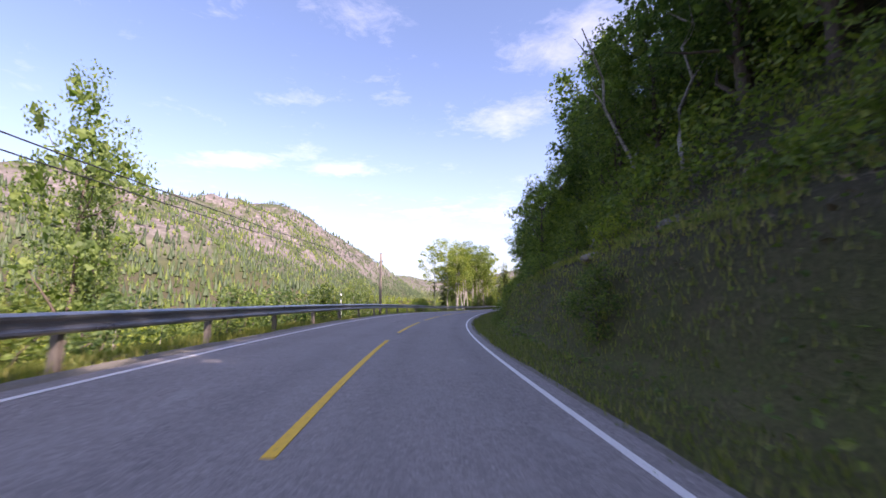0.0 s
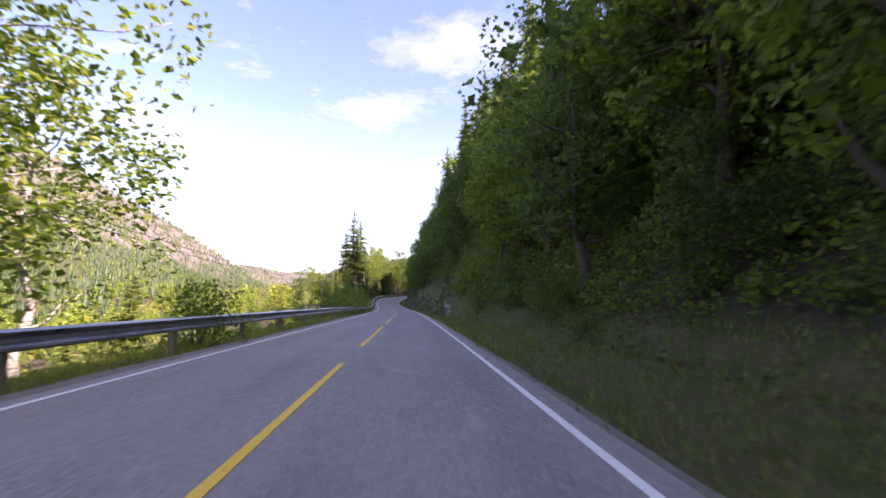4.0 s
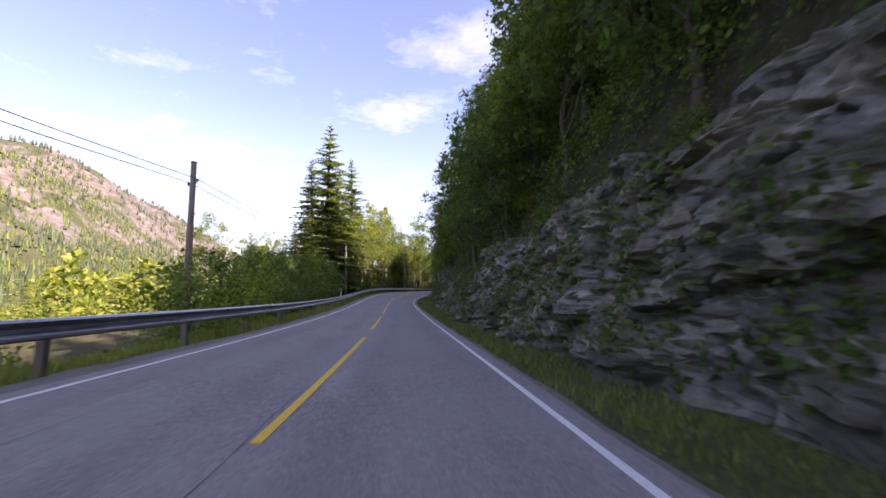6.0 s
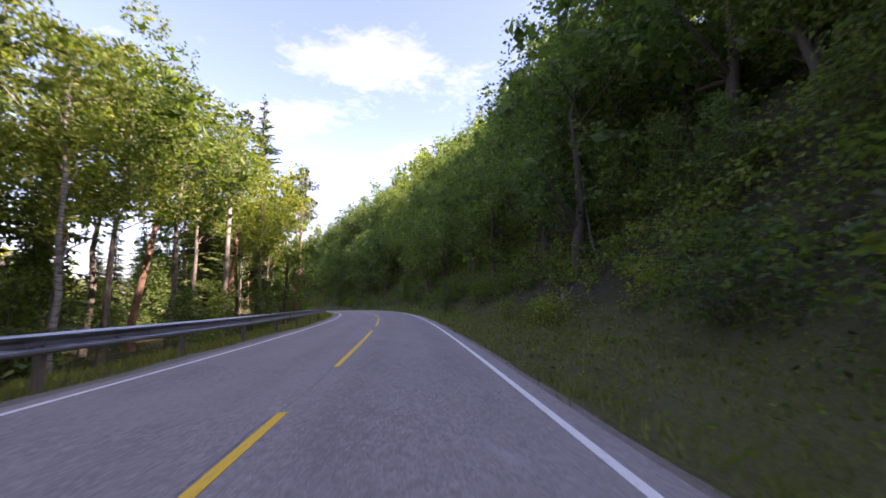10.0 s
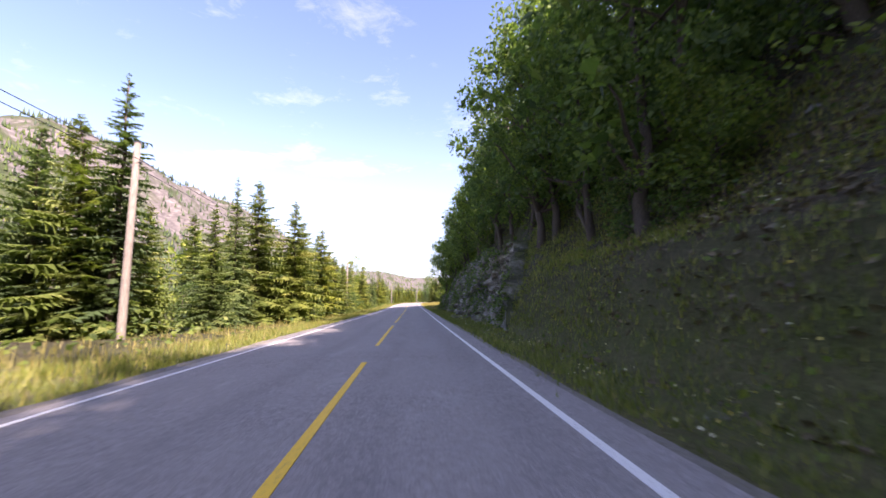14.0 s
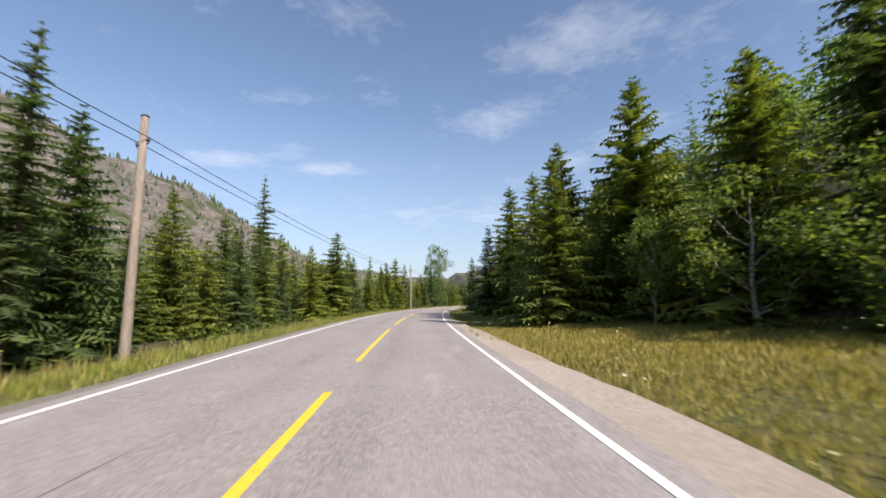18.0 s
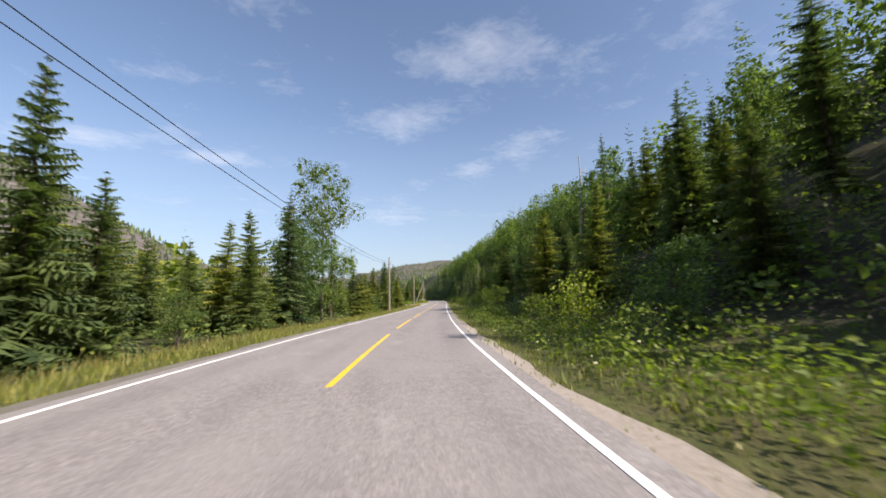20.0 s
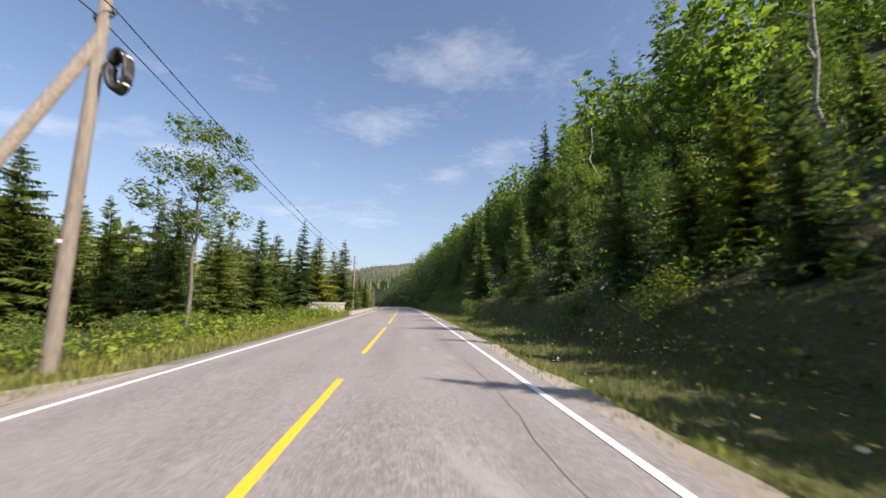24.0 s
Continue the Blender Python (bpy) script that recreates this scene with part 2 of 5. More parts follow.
solid(t, ramp_node(t, g, (.30, (.25, .24, .24)), (.42, (.72, .71, .70)), (.8, (.82, .81, .80))), .7, 0, g, .3, .004)
M["white_paint"] = m
m, t = stuff_mat("road_paint_yellow")
g = noise_node(t, 26.0, 4, .75)
solid(t, ramp_node(t, g, (.30, (.22, .16, .08)), (.43, (.78, .47, .03)), (.8, (.86, .55, .04))), .7, 0, g, .3, .004)
M["yellow_paint"] = m
m, t = stuff_mat("gravel")
g = noise_node(t, 24.0, 4, .8)
g2 = noise_node(t, .8, 4)
solid(t, mixed(t, step_node(t, g2, .4, .65, 0, .6), ramp_node(t, g, (.3, (.09, .085, .08)), (.6, (.24, .22, .2)), (.8, (.4, .38, .36))), (.17, .15, .09)), .95, 0, g, .9, .03)
M["gravel"] = m
m, t = stuff_mat("pale_gravel")
g = noise_node(t, 16.0, 6, .85)
g2 = noise_node(t, .5, 5, .65, .3, (1.4, .6, 1))
solid(t, mixed(t, step_node(t, g2, .42, .66, 0, .6), ramp_node(t, g, (.3, (.23, .195, .165)), (.6, (.42, .365, .315)), (.8, (.56, .50, .44))), (.30, .25, .2)), .95, 0, g, .9, .02)
M["pale_gravel"] = m

m, t = stuff_mat("meadow_and_woodland_floor")
g = noise_node(t, 1.6, 7, .7, .3)
g2 = noise_node(t, .13, 5, .6)
g3 = noise_node(t, 12.0, 4, .8)
col = ramp_node(t, g, (.3, (.024, .02, .014)), (.46, (.046, .046, .02)), (.56, (.062, .066, .025)), (.7, (.12, .11, .06)))
col = mixed(t, step_node(t, g2, .42, .6, 0, .7), col, ramp_node(t, g3, (.32, (.022, .018, .014)), (.52, (.062, .048, .036)), (.68, (.13, .108, .085))))
pebbles = noise_node(t, 5.0, 5, .7, .4)
col = mixed(t, step_node(t, pebbles, .6, .66, 0, .55), col, (.2, .185, .165))
nz = wire(t, "ShaderNodeSeparateXYZ", i0=t.nodes.new("ShaderNodeNewGeometry").outputs["True Normal"]).outputs["Z"]
far = wire(t, "ShaderNodeSeparateXYZ", i0=t.nodes.new("ShaderNodeNewGeometry").outputs["Position"]).outputs["Z"]
r1 = noise_node(t, .018, 7, .62, .8)
rock = ramp_node(t, noise_node(t, .09, 8, .75, .5, (1, 1, 3)), (.3, (.05, .046, .044)), (.5, (.12, .105, .098)), (.72, (.25, .22, .205)))
wood = ramp_node(t, noise_node(t, .11, 6, .8), (.3, (.022, .034, .016)), (.5, (.05, .062, .027)), (.72, (.09, .095, .045)))
n = t.nodes.new("ShaderNodeMath")
n.operation = "MULTIPLY"
t.links.new(step_node(t, r1, .40, .50), n.inputs[0])
t.links.new(step_node(t, far, 32, 72), n.inputs[1])
hill = mixed(t, n.outputs[0], wood, rock)
turf, soil = t.nodes.new("ShaderNodeAttribute"), t.nodes.new("ShaderNodeAttribute")
turf.attribute_name, soil.attribute_name = "turf", "soil"
green = mixed(t, step_node(t, g, .35, .65), ramp_node(t, g3, (.3, (.05, .058, .018)), (.7, (.12, .14, .04))), ramp_node(t, g3, (.3, (.07, .06, .028)), (.7, (.16, .145, .07))))
earth = mixed(t, step_node(t, noise_node(t, .9, 6, .7, .6), .42, .6), ramp_node(t, g3, (.3, (.03, .024, .017)), (.52, (.078, .06, .042)), (.7, (.17, .14, .105))), ramp_node(t, g3, (.3, (.035, .037, .018)), (.7, (.105, .105, .05))))
col = mixed(t, soil.outputs["Fac"], col, earth)
col = mixed(t, turf.outputs["Fac"], col, green)
col = mixed(t, step_node(t, far, 16, 40), col, hill)
solid(t, col, .95, 0, g3, .9, .09, .2)
M["ground"] = m

m, t = stuff_mat("cut_rock")
g = noise_node(t, .9, 9, .72, .8, (1, 1, 2.6))
g2 = noise_node(t, .25, 4, .6, .5)
g3 = noise_node(t, 7.0, 5, .75)
col = ramp_node(t, g, (.3, (.05, .05, .046)), (.46, (.19, .18, .165)), (.6, (.31, .296, .27)), (.8, (.46, .44, .41)))
col = mixed(t, step_node(t, g2, .48, .62, 0, .5), col, (.15, .115, .085))
col = mixed(t, step_node(t, noise_node(t, .55, 6, .7, .5), .5, .62, 0, .7), col, ramp_node(t, g3, (.3, (.03, .036, .016)), (.7, (.085, .09, .036))))
nz = wire(t, "ShaderNodeSeparateXYZ", i0=t.nodes.new("ShaderNodeNewGeometry").outputs["True Normal"]).outputs["Z"]
moss = t.nodes.new("ShaderNodeMath")
moss.operation = "MULTIPLY"
t.links.new(step_node(t, nz, .35, .7), moss.inputs[0])
t.links.new(step_node(t, noise_node(t, .7, 5), .42, .55), moss.inputs[1])
col = mixed(t, moss.outputs[0], col, ramp_node(t, g3, (.3, (.04, .05, .02)), (.7, (.10, .11, .04))))
mp = t.nodes.new("ShaderNodeMapping")
mp.inputs["Scale"].default_value, mp.inputs["Rotation"].default_value = (1.1, 1.1, 2.6), (.22, .1, .3)
t.links.new(t.nodes.new("ShaderNodeNewGeometry").outputs["Position"], mp.inputs["Vector"])
block = wire(t, "ShaderNodeTexVoronoi", Vector=mp.outputs[0], Scale=.9)
tone = wire(t, "ShaderNodeSeparateColor", Color=block.outputs["Color"]).outputs[0]
col = mixed(t, 1.0, col, ramp_node(t, tone, (0.0, (.68, .68, .67)), (.5, (1, .97, .93)), (1.0, (1.5, 1.45, 1.36))), "MULTIPLY")
lichen = noise_node(t, 3.2, 6, .75, .2)
col = mixed(t, step_node(t, lichen, .60, .68, 0, .55), col, (.42, .42, .38))
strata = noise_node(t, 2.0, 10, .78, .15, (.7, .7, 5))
# near-black in the hollows of this bump paints the shade of crevices
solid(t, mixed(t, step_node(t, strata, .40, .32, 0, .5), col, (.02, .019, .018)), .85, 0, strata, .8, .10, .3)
M["rock"] = m

m, t = stuff_mat("galvanised_steel")
g = noise_node(t, 1.4, 6, .7, 0, (1, 1, 4))
solid(t, ramp_node(t, g, (.3, (.24, .24, .25)), (.7, (.46, .46, .48))), step_node(t, g, .3, .7, .24, .42), .95, g, .15, .01)
M["steel"] = m
m, t = stuff_mat("weathered_timber")
g = noise_node(t, 6.0, 6, .7, 0, (6, 6, .5), "Object")
solid(t, ramp_node(t, g, (.3, (.10, .085, .07)), (.6, (.25, .21, .175)), (.8, (.36, .32, .28))), .9, 0, g, .5, .01)
M["timber"] = m


def plain(name, colour, rough=.6, metal=0.0, scale=20.0):
    mm, tt = stuff_mat(name)
    gg = noise_node(tt, scale, 4, .7, 0, None, "Object")
    lo, hi = tuple(c * .75 for c in colour), tuple(min(1, c * 1.2) for c in colour)
    solid(tt, ramp_node(tt, gg, (.3, lo), (.7, hi)), rough, metal, gg, .1, .004)
    return mm


M["wire"] = plain("black_wire", (.02, .02, .022), .5)
M["black"] = plain("black_fitting", (.03, .03, .033), .5)
M["white"] = plain("white_enamel", (.75, .75, .73), .5)
M["concrete"] = plain("concrete", (.36, .34, .31), .9, 0, 6)


# ---- mesh helpers ----
def from_arrays(name, verts, faces, material, smooth=False, slots=None):
    """A mesh of triangles or quads out of numpy arrays."""
    verts, faces = np.asarray(verts, np.float32), np.asarray(faces, np.int32)
    me = bpy.data.meshes.new(name)
    k = faces.shape[1]
    me.vertices.add(len(verts))
    me.vertices.foreach_set("co", verts.ravel())
    me.loops.add(faces.size)
    me.loops.foreach_set("vertex_index", faces.ravel())
    me.polygons.add(len(faces))
    me.polygons.foreach_set("loop_start", np.arange(0, faces.size, k, dtype=np.int32))
    me.polygons.foreach_set("use_smooth", np.full(len(faces), smooth, dtype=bool))
    for one in (material if isinstance(material, (list, tuple)) else [material]):
        me.materials.append(one)
    if slots is not None:
        me.polygons.foreach_set("material_index", np.asarray(slots, np.int32))
    me.update(calc_edges=True)
    return me


def tube(points, radii, sides=7, cap=True):
    """Vertices and quads of a tapered tube along points."""
    pts = [Vector(p) for p in points]
    V, F = [], []
    for i, p in enumerate(pts):
        d = (pts[min(i + 1, len(pts) - 1)] - pts[max(i - 1, 0)]).normalized()
        a = d.orthogonal().normalized() if abs(d.z) > .99 else d.cross(UP).normalized()
        b = d.cross(a)
        for j in range(sides):
            w = 2 * math.pi * j / sides
            V.append(p + (a * math.cos(w) + b * math.sin(w)) * radii[i])
    for i in range(len(pts) - 1):
        for j in range(sides):
            k = (j + 1) % sides
            F.append((i * sides + j, i * sides + k, (i + 1) * sides + k, (i + 1) * sides + j))
    if cap:
        n = len(V)
        V.append(pts[-1])
        for j in range(sides):
            F.append(((len(pts) - 1) * sides + j, (len(pts) - 1) * sides + (j + 1) % sides, n, n))
    return [tuple(v) for v in V], F


def pydata(name, V, F, material, smooth=True):
    me = bpy.data.meshes.new(name)
    me.from_pydata([tuple(v) for v in V], [], [tuple(dict.fromkeys(f)) for f in F])
    me.materials.append(material)
    me.polygons.foreach_set("use_smooth", [smooth] * len(me.polygons))
    me.update()
    return me


def joined(*pieces):
    V, F = [], []
    for v, f in pieces:
        n = len(V)
        V += list(v)
        F += [tuple(i + n for i in q) for q in f]
    return V, F


def box(cx, cy, cz, sx, sy, sz, turn=0.0, bevel=0.0):
    """Vertices and faces of a box with chamfered upright edges."""
    hx, hy, b = sx / 2, sy / 2, bevel or min(sx, sy) * .12
    ring = [(hx, -hy + b), (hx, hy - b), (hx - b, hy), (-hx + b, hy), (-hx, hy - b), (-hx, -hy + b), (-hx + b, -hy), (hx - b, -hy)]
    c, s_ = math.cos(turn), math.sin(turn)
    V = [(cx + c * x - s_ * y, cy + s_ * x + c * y, cz + z) for z in (-sz / 2, sz / 2) for x, y in ring]
    F = [(i, (i + 1) % 8, 8 + (i + 1) % 8, 8 + i) for i in range(8)] + [tuple(range(8, 16)), tuple(range(7, -1, -1))]
    return V, F


def part(name, me, parent, label=""):
    ob = new(name, me)
    ob.parent = parent
    return tagged(ob, label)


def thing(name, place, label, category, group="", kind=""):
    ob = new(name)
    ob.empty_display_size = .3
    ob.location = place
    return tagged(ob, label, category, group, kind)


# ---- the lie of the land ----
def between(s, *knots):
    return np.interp(s, [k[0] for k in knots], [k[1] for k in knots])


def verge_right(s):
    """How far the foot of the hillside stands from the road's middle."""
    return between(s, (-160, 6), (0, 5.2), (60, 5.0), (92, 5.2), (106, 6.8), (158, 6.6), (180, 5.0), (190, 4.8), (290, 5.0), (310, 6.2), (335, 7.4), (390, 8.2), (432, 8.2), (448, 5.6), (458, 5.0), (528, 5.6), (546, 16), (590, 15), (600, 11), (614, 8.6), (650, 7.5), (720, 7), (800, 6.5), (1300, 8))


def rock_right(s):
    """The height of the cut rock or earth face at the foot of the hill."""
    return between(s, (-160, 2), (-10, 3), (20, 3.2), (60, 2.6), (90, 2.2), (106, .7), (158, .8), (170, 1.5), (185, 3.6), (200, 4.6), (213, 5.2), (228, 4.4), (240, 3.2), (247, 4.0), (255, 6.0), (276, 5.6), (286, 4.2), (300, 2.0), (315, 1.0), (400, .6), (436, .8), (452, 2.4), (476, 2.8), (485, 5.0), (496, 5.6), (512, 5.2), (527, 2), (542, .3), (760, .5), (790, 1.5), (1300, 1))


def bank_right(s):
    """The height of the steep earth bank over the cut rock."""
    return between(s, (170, 0), (200, 3.8), (240, 4.6), (256, 3.0), (270, 2.4), (290, .6), (300, 0), (476, 0), (490, 2.8), (512, 2.4), (526, 0))


def slope_right(s):
    return between(s, (-160, .95), (10, .9), (60, .8), (120, .95), (330, .95), (430, 1.0), (476, 1.0), (500, .8), (530, .55), (552, .36), (600, .38), (640, .5), (690, .6), (715, .56), (740, .46), (770, .5), (785, .5), (815, .52), (855, .7), (1300, .8))


def drop_left(s):
    """The level of the ground beyond the left verge."""
    return between(s, (-160, -4), (60, -4), (80, -1.2), (110, -1.5), (125, -4), (210, -4.5), (235, -1.5), (300, -1.5), (345, -1), (375, 0), (396, 1.2), (412, 3.2), (434, 3.8), (446, 2.6), (456, .3), (520, -.4), (720, -.3), (1300, 0))


def smooth01(a):
    a = np.clip(a, 0, 1)
    return a * a * (3 - 2 * a)


RIDGE = ((-2500, 100), (-300, 105), (150, 110), (450, 146), (700, 183), (950, 222), (1300, 190), (1600, 140), (2000, 105), (2400, 80), (4500, 60))


def bumps(x, y, size, seed=0.0):
    """Cheap smooth noise out of sines, about -1 to 1."""
    a, b = x / size + seed, y / size - seed * 1.7
    return (np.sin(a * 1.0 + 1.3 * np.sin(b * .9)) * np.cos(b * 1.1 + .8 * np.sin(a * .7)) + .5 * np.sin(2.3 * a + 1.9 * b) * np.cos(2.7 * b - 1.1 * a) + .25 * np.sin(5.1 * a - 3.7 * b)) / 1.4


def land(x, y):
    """The ground's height at a place."""
    x, y = np.asarray(x, float), np.asarray(y, float)
    s = np.interp(y, RY, S)
    a = np.interp(y, RY, HEAD)
    u = (x - np.interp(y, RY, RX)) * np.cos(a)
    s = np.clip(s - np.clip(u, -60, 60) * np.tan(a), S[0], S[-1])
    zr, tb = np.interp(s, S, RZ), np.interp(s, S, TILTB)
    z = zr - np.clip(u, -4, 3.6) * tb - .045
    z = z - .10 * smooth01((np.abs(u + .24) - 3.3) / .8)
    # right: verge, cut face, hillside
    f, h, m = verge_right(s), rock_right(s), slope_right(s)
    v = u - f
    w = .6 + .28 * h
    z += np.where(u > 3.2, -.25 * smooth01((u - 3.2) / 1.2) * (h > .5), 0)
    rise = h * smooth01((v - 1.3 * smooth01((h - 3) / 2)) / w) + m * np.clip(v - w, 0, 50) * smooth01((v - w) / 6 + .35)
    rise += bank_right(s) * smooth01((v - w) / 4)
    z = z + np.where(u > 3.6, .07 * np.clip(np.minimum(u, f) - 3.6, 0, 6), 0)
    rise += np.where(v > 3, bumps(x, y, 6.0, 2.0) * .5 * np.clip((v - 3) / 6, 0, 1) + bumps(x, y, 22, 5) * 1.6 * np.clip((v - 6) / 20, 0, 1), 0)
    rise += .16 * np.clip(v - w - 50, 0, 900)
    z = np.where(v > 0, z + rise, z)
    # left: verge, drop or bank, valley, far mountainside
    q = -u - 5.0
    d = drop_left(s)
    z = np.where(q > 0, z + d * smooth01(q / (3 + 1.3 * np.abs(d))) + np.clip(q, 0, 1) * bumps(x, y, 4.0, 1) * .12, z)
    valley = between(s, (-160, -9), (330, -9), (440, -2), (1300, -2)) * smooth01((q - 14) / 60)
    z = np.where(q > 14, z + valley + bumps(x, y, 45, 3) * 1.2 * np.clip((q - 14) / 40, 0, 1), z)
    top = np.interp(y, [k[0] for k in RIDGE], [k[1] for k in RIDGE])
    ridge_x = np.interp(y, (-2500, 0, 900, 1500, 2600, 4500), (-520, -430, -400, -330, -300, -500))
    near = ridge_x + 330
    mt = smooth01((near - x) / 330) * top
    mt = mt * (1 + .10 * bumps(x, y, 90, 7)) + smooth01((near - x) / 200) * (bumps(x, y, 38, 4) * 7 + bumps(x, y, 14, 9) * 2.2)
    mt = mt * np.where(x < ridge_x, 1 - .5 * smooth01((ridge_x - x) / 900), 1)
    mt *= smooth01((q - 40) / 60)
    # far hills that close the valley
    far = smooth01((y - 1700) / 1600) * (115 + 45 * bumps(x, y, 420, 3))
    return z + np.where(q > 0, mt, 0) + far


def at_road(s, u, sink=0.0):
    """A place on the ground beside the road."""
    x, y, _ = road(s, u)
    return Vector((float(x), float(y), float(land(x, y)) - sink))


def spread(lo, hi, steps):
    return np.linspace(lo, hi, steps)


ys = np.concatenate([spread(-2400, -260, 26), spread(-230, -162, 18), np.arange(-158, 1000, 2.2), np.arange(1004, 1300, 8), spread(1310, 2400, 40), spread(2480, 4600, 26)])
us = np.concatenate([-np.geomspace(3200, 62, 60), -np.arange(60, 14, -2.4), -np.arange(14, 3.4, -.55), [-3.2, -1.5, 0, 1.5, 3.0], np.arange(3.4, 22, .55), np.arange(22.6, 60, 2.2), np.geomspace(62, 3200, 44)])
rx_end = np.interp(ys, RY, RX)
gx = rx_end[:, None] + us[None, :] / np.cos(np.interp(ys, RY, HEAD))[:, None]
gy = np.repeat(ys[:, None], len(us), 1)
gz = land(gx, gy)
nu = len(us)
idx = (np.arange(len(ys) - 1)[:, None] * nu + np.arange(nu - 1)[None, :]).ravel()
ground = new("ground", from_arrays("ground", np.stack([gx, gy, gz], -1).reshape(-1, 3), np.stack([idx, idx + 1, idx + nu + 1, idx + nu], -1), M["ground"], True))
_g = np.repeat(us[None, :], len(ys), 0)
_s = np.repeat(np.interp(ys, RY, S)[:, None], nu, 1)
_v = _g - verge_right(_s)
_turf = np.where(_g > 0, smooth01((_g - 2.6) / .4) * (1 - smooth01((_v - .3) / 1.2)), smooth01((-_g - 3.2) / .5) * (1 - smooth01((-_g - 6) / 2)))
_soil = (between(_s, (-30, .5), (52, .5), (62, 1), (94, 1), (104, 0), (447, 0), (455, 1), (478, 1), (484, 0)) * smooth01((_v + .3) / .8) * (1 - smooth01((_v - 4.5) / 2)))
for key, values in (("turf", _turf), ("soil", _soil)):
    ground.data.attributes.new(key, "FLOAT", "POINT").data.foreach_set("value", values.ravel().astype(np.float32))
tagged(ground, "grassy verges, wooded hillsides and a bare rocky mountainside", "ground", kind="structure")


# ---- the road ----
def ribbon(name, s0, s1, u0, u1, lift, material, step=2.0, edge=None, cuts=1, shift=None):
    """A strip of the road; edge: the sizes of the ragged left and right edges."""
    ss = np.linspace(s0, s1, max(2, int((s1 - s0) / step) + 1))
    V, F = [], []
    for i, s in enumerate(ss):
        off = float(shift(s)) if shift else 0.0
        lo, hi = u0 + off, (u1(s) if callable(u1) else u1) + off
        if edge:
            lo += edge[0] * (noise.noise((s * .35, 1.7, 0)) + .5 * noise.noise((s * 1.3, 4.7, 0)))
            hi += edge[1] * (noise.noise((s * .35, 9.1, 0)) + .5 * noise.noise((s * 1.3, 6.2, 0)))
        for k in range(cuts + 1):
            V.append(tuple(road(s, lo + (hi - lo) * k / cuts, lift)))
    for i in range(len(ss) - 1):
        for k in range(cuts):
            a = i * (cuts + 1) + k
            F.append((a, a + 1, a + cuts + 2, a + cuts + 1))
    n = len(V)
    V += [(x, y, z - max(.02, lift * .8)) for x, y, z in V]
    w = cuts + 1
    for i in range(len(ss) - 1):
        for k in (0, cuts):
            a = i * w + k
            q = (a, a + w, a + w + n, a + n)
            F.append(q if k == 0 else q[::-1])
    for a in (0, (len(ss) - 1) * w):
        F.append((a, a + cuts, a + cuts + n, a + n))
    me = pydata(name, V, F, material, False)
    if cuts > 1:
        me.attributes.new("across", "FLOAT", "POINT").data.foreach_set("value", [u0 + (u1 - u0) * (k % w) / cuts for k in range(len(V))])
    return me


LEFT_LINE, RIGHT_LINE = -3.11, 2.63
road_ob = tagged(new("road", ribbon("road", -155, 1250, LEFT_LINE - .32, RIGHT_LINE + .3, 0.0, M["asphalt"], 2.0, (.05, .05), 6)), "worn grey asphalt country road with a ragged edge", "road", kind="structure")
for s0, s1, lo, hi, rag, mat, label in ((-155, 1250, LEFT_LINE - .75, LEFT_LINE - .2, (.2, .02), "gravel", "narrow strip of grey gravel beside the asphalt"),
                                        (-155, 536, RIGHT_LINE + .2, RIGHT_LINE + .46, (.02, .12), "gravel", "narrow strip of grey gravel beside the asphalt"),
                                        (534, 1250, RIGHT_LINE + .2, lambda s: RIGHT_LINE + float(between(s, (534, .46), (586, .46), (592, 1.05), (606, 1.05), (622, .62), (1250, .62))), (.02, .16), "pale_gravel", "ragged strip of pale dusty gravel beside the asphalt")):
    tagged(new("gravel_shoulder", ribbon("gravel_shoulder", s0, s1, lo, hi, -.022, M[mat], .7, rag, 1)), label, "gravel", kind="structure")


def line_shift(s):
    """How far the right edge line strays from its usual place."""
    return between(s, (250, 0), (275, -.12), (300, 0), (400, 0), (430, -.12), (500, -.17), (530, -.17), (560, -.03), (600, 0))


for u in (LEFT_LINE, RIGHT_LINE):
    tagged(new("edge_line", ribbon("edge_line", -155, 1250, u - .043, u + .043, .006, M["white_paint"], 2.0, (.006, .006), 1, line_shift if u > 0 else None)), "white painted road edge line, slightly worn", "road marking", kind="structure")
PHASE = 3.09
for k in range(-10, 95):
    s0 = PHASE + 12 * k
    s0 += float(between(s0, (535, 0), (566, .5), (600, -.8), (640, .4), (697, 1.9), (735, 2.5), (772, 2.0), (1200, 2.0)))
    c = float(between(s0 + 4, (0, -.12), (150, -.08), (250, -.12), (275, -.32), (300, -.2), (340, -.07), (420, 0), (465, .13), (530, 0)))
    ob = new("centre_dash", ribbon("centre_dash", s0, s0 + 9, c - .05, c + .05, .006, M["yellow_paint"], 1.5, (.006, .006)))
    tagged(ob, "yellow painted dash of the centre line", "road marking", "centre line", kind="structure")


# ---- plants: a few grown once, then copied ----
RNG = np.random.default_rng(11)


def wander(p0, p1, steps, sway, rng):
    p0, p1 = np.array(p0, float), np.array(p1, float)
    out = [p0 + (p1 - p0) * k / steps + (rng.normal(0, sway, 3) * (0 < k < steps)) for k in range(steps + 1)]
    return out


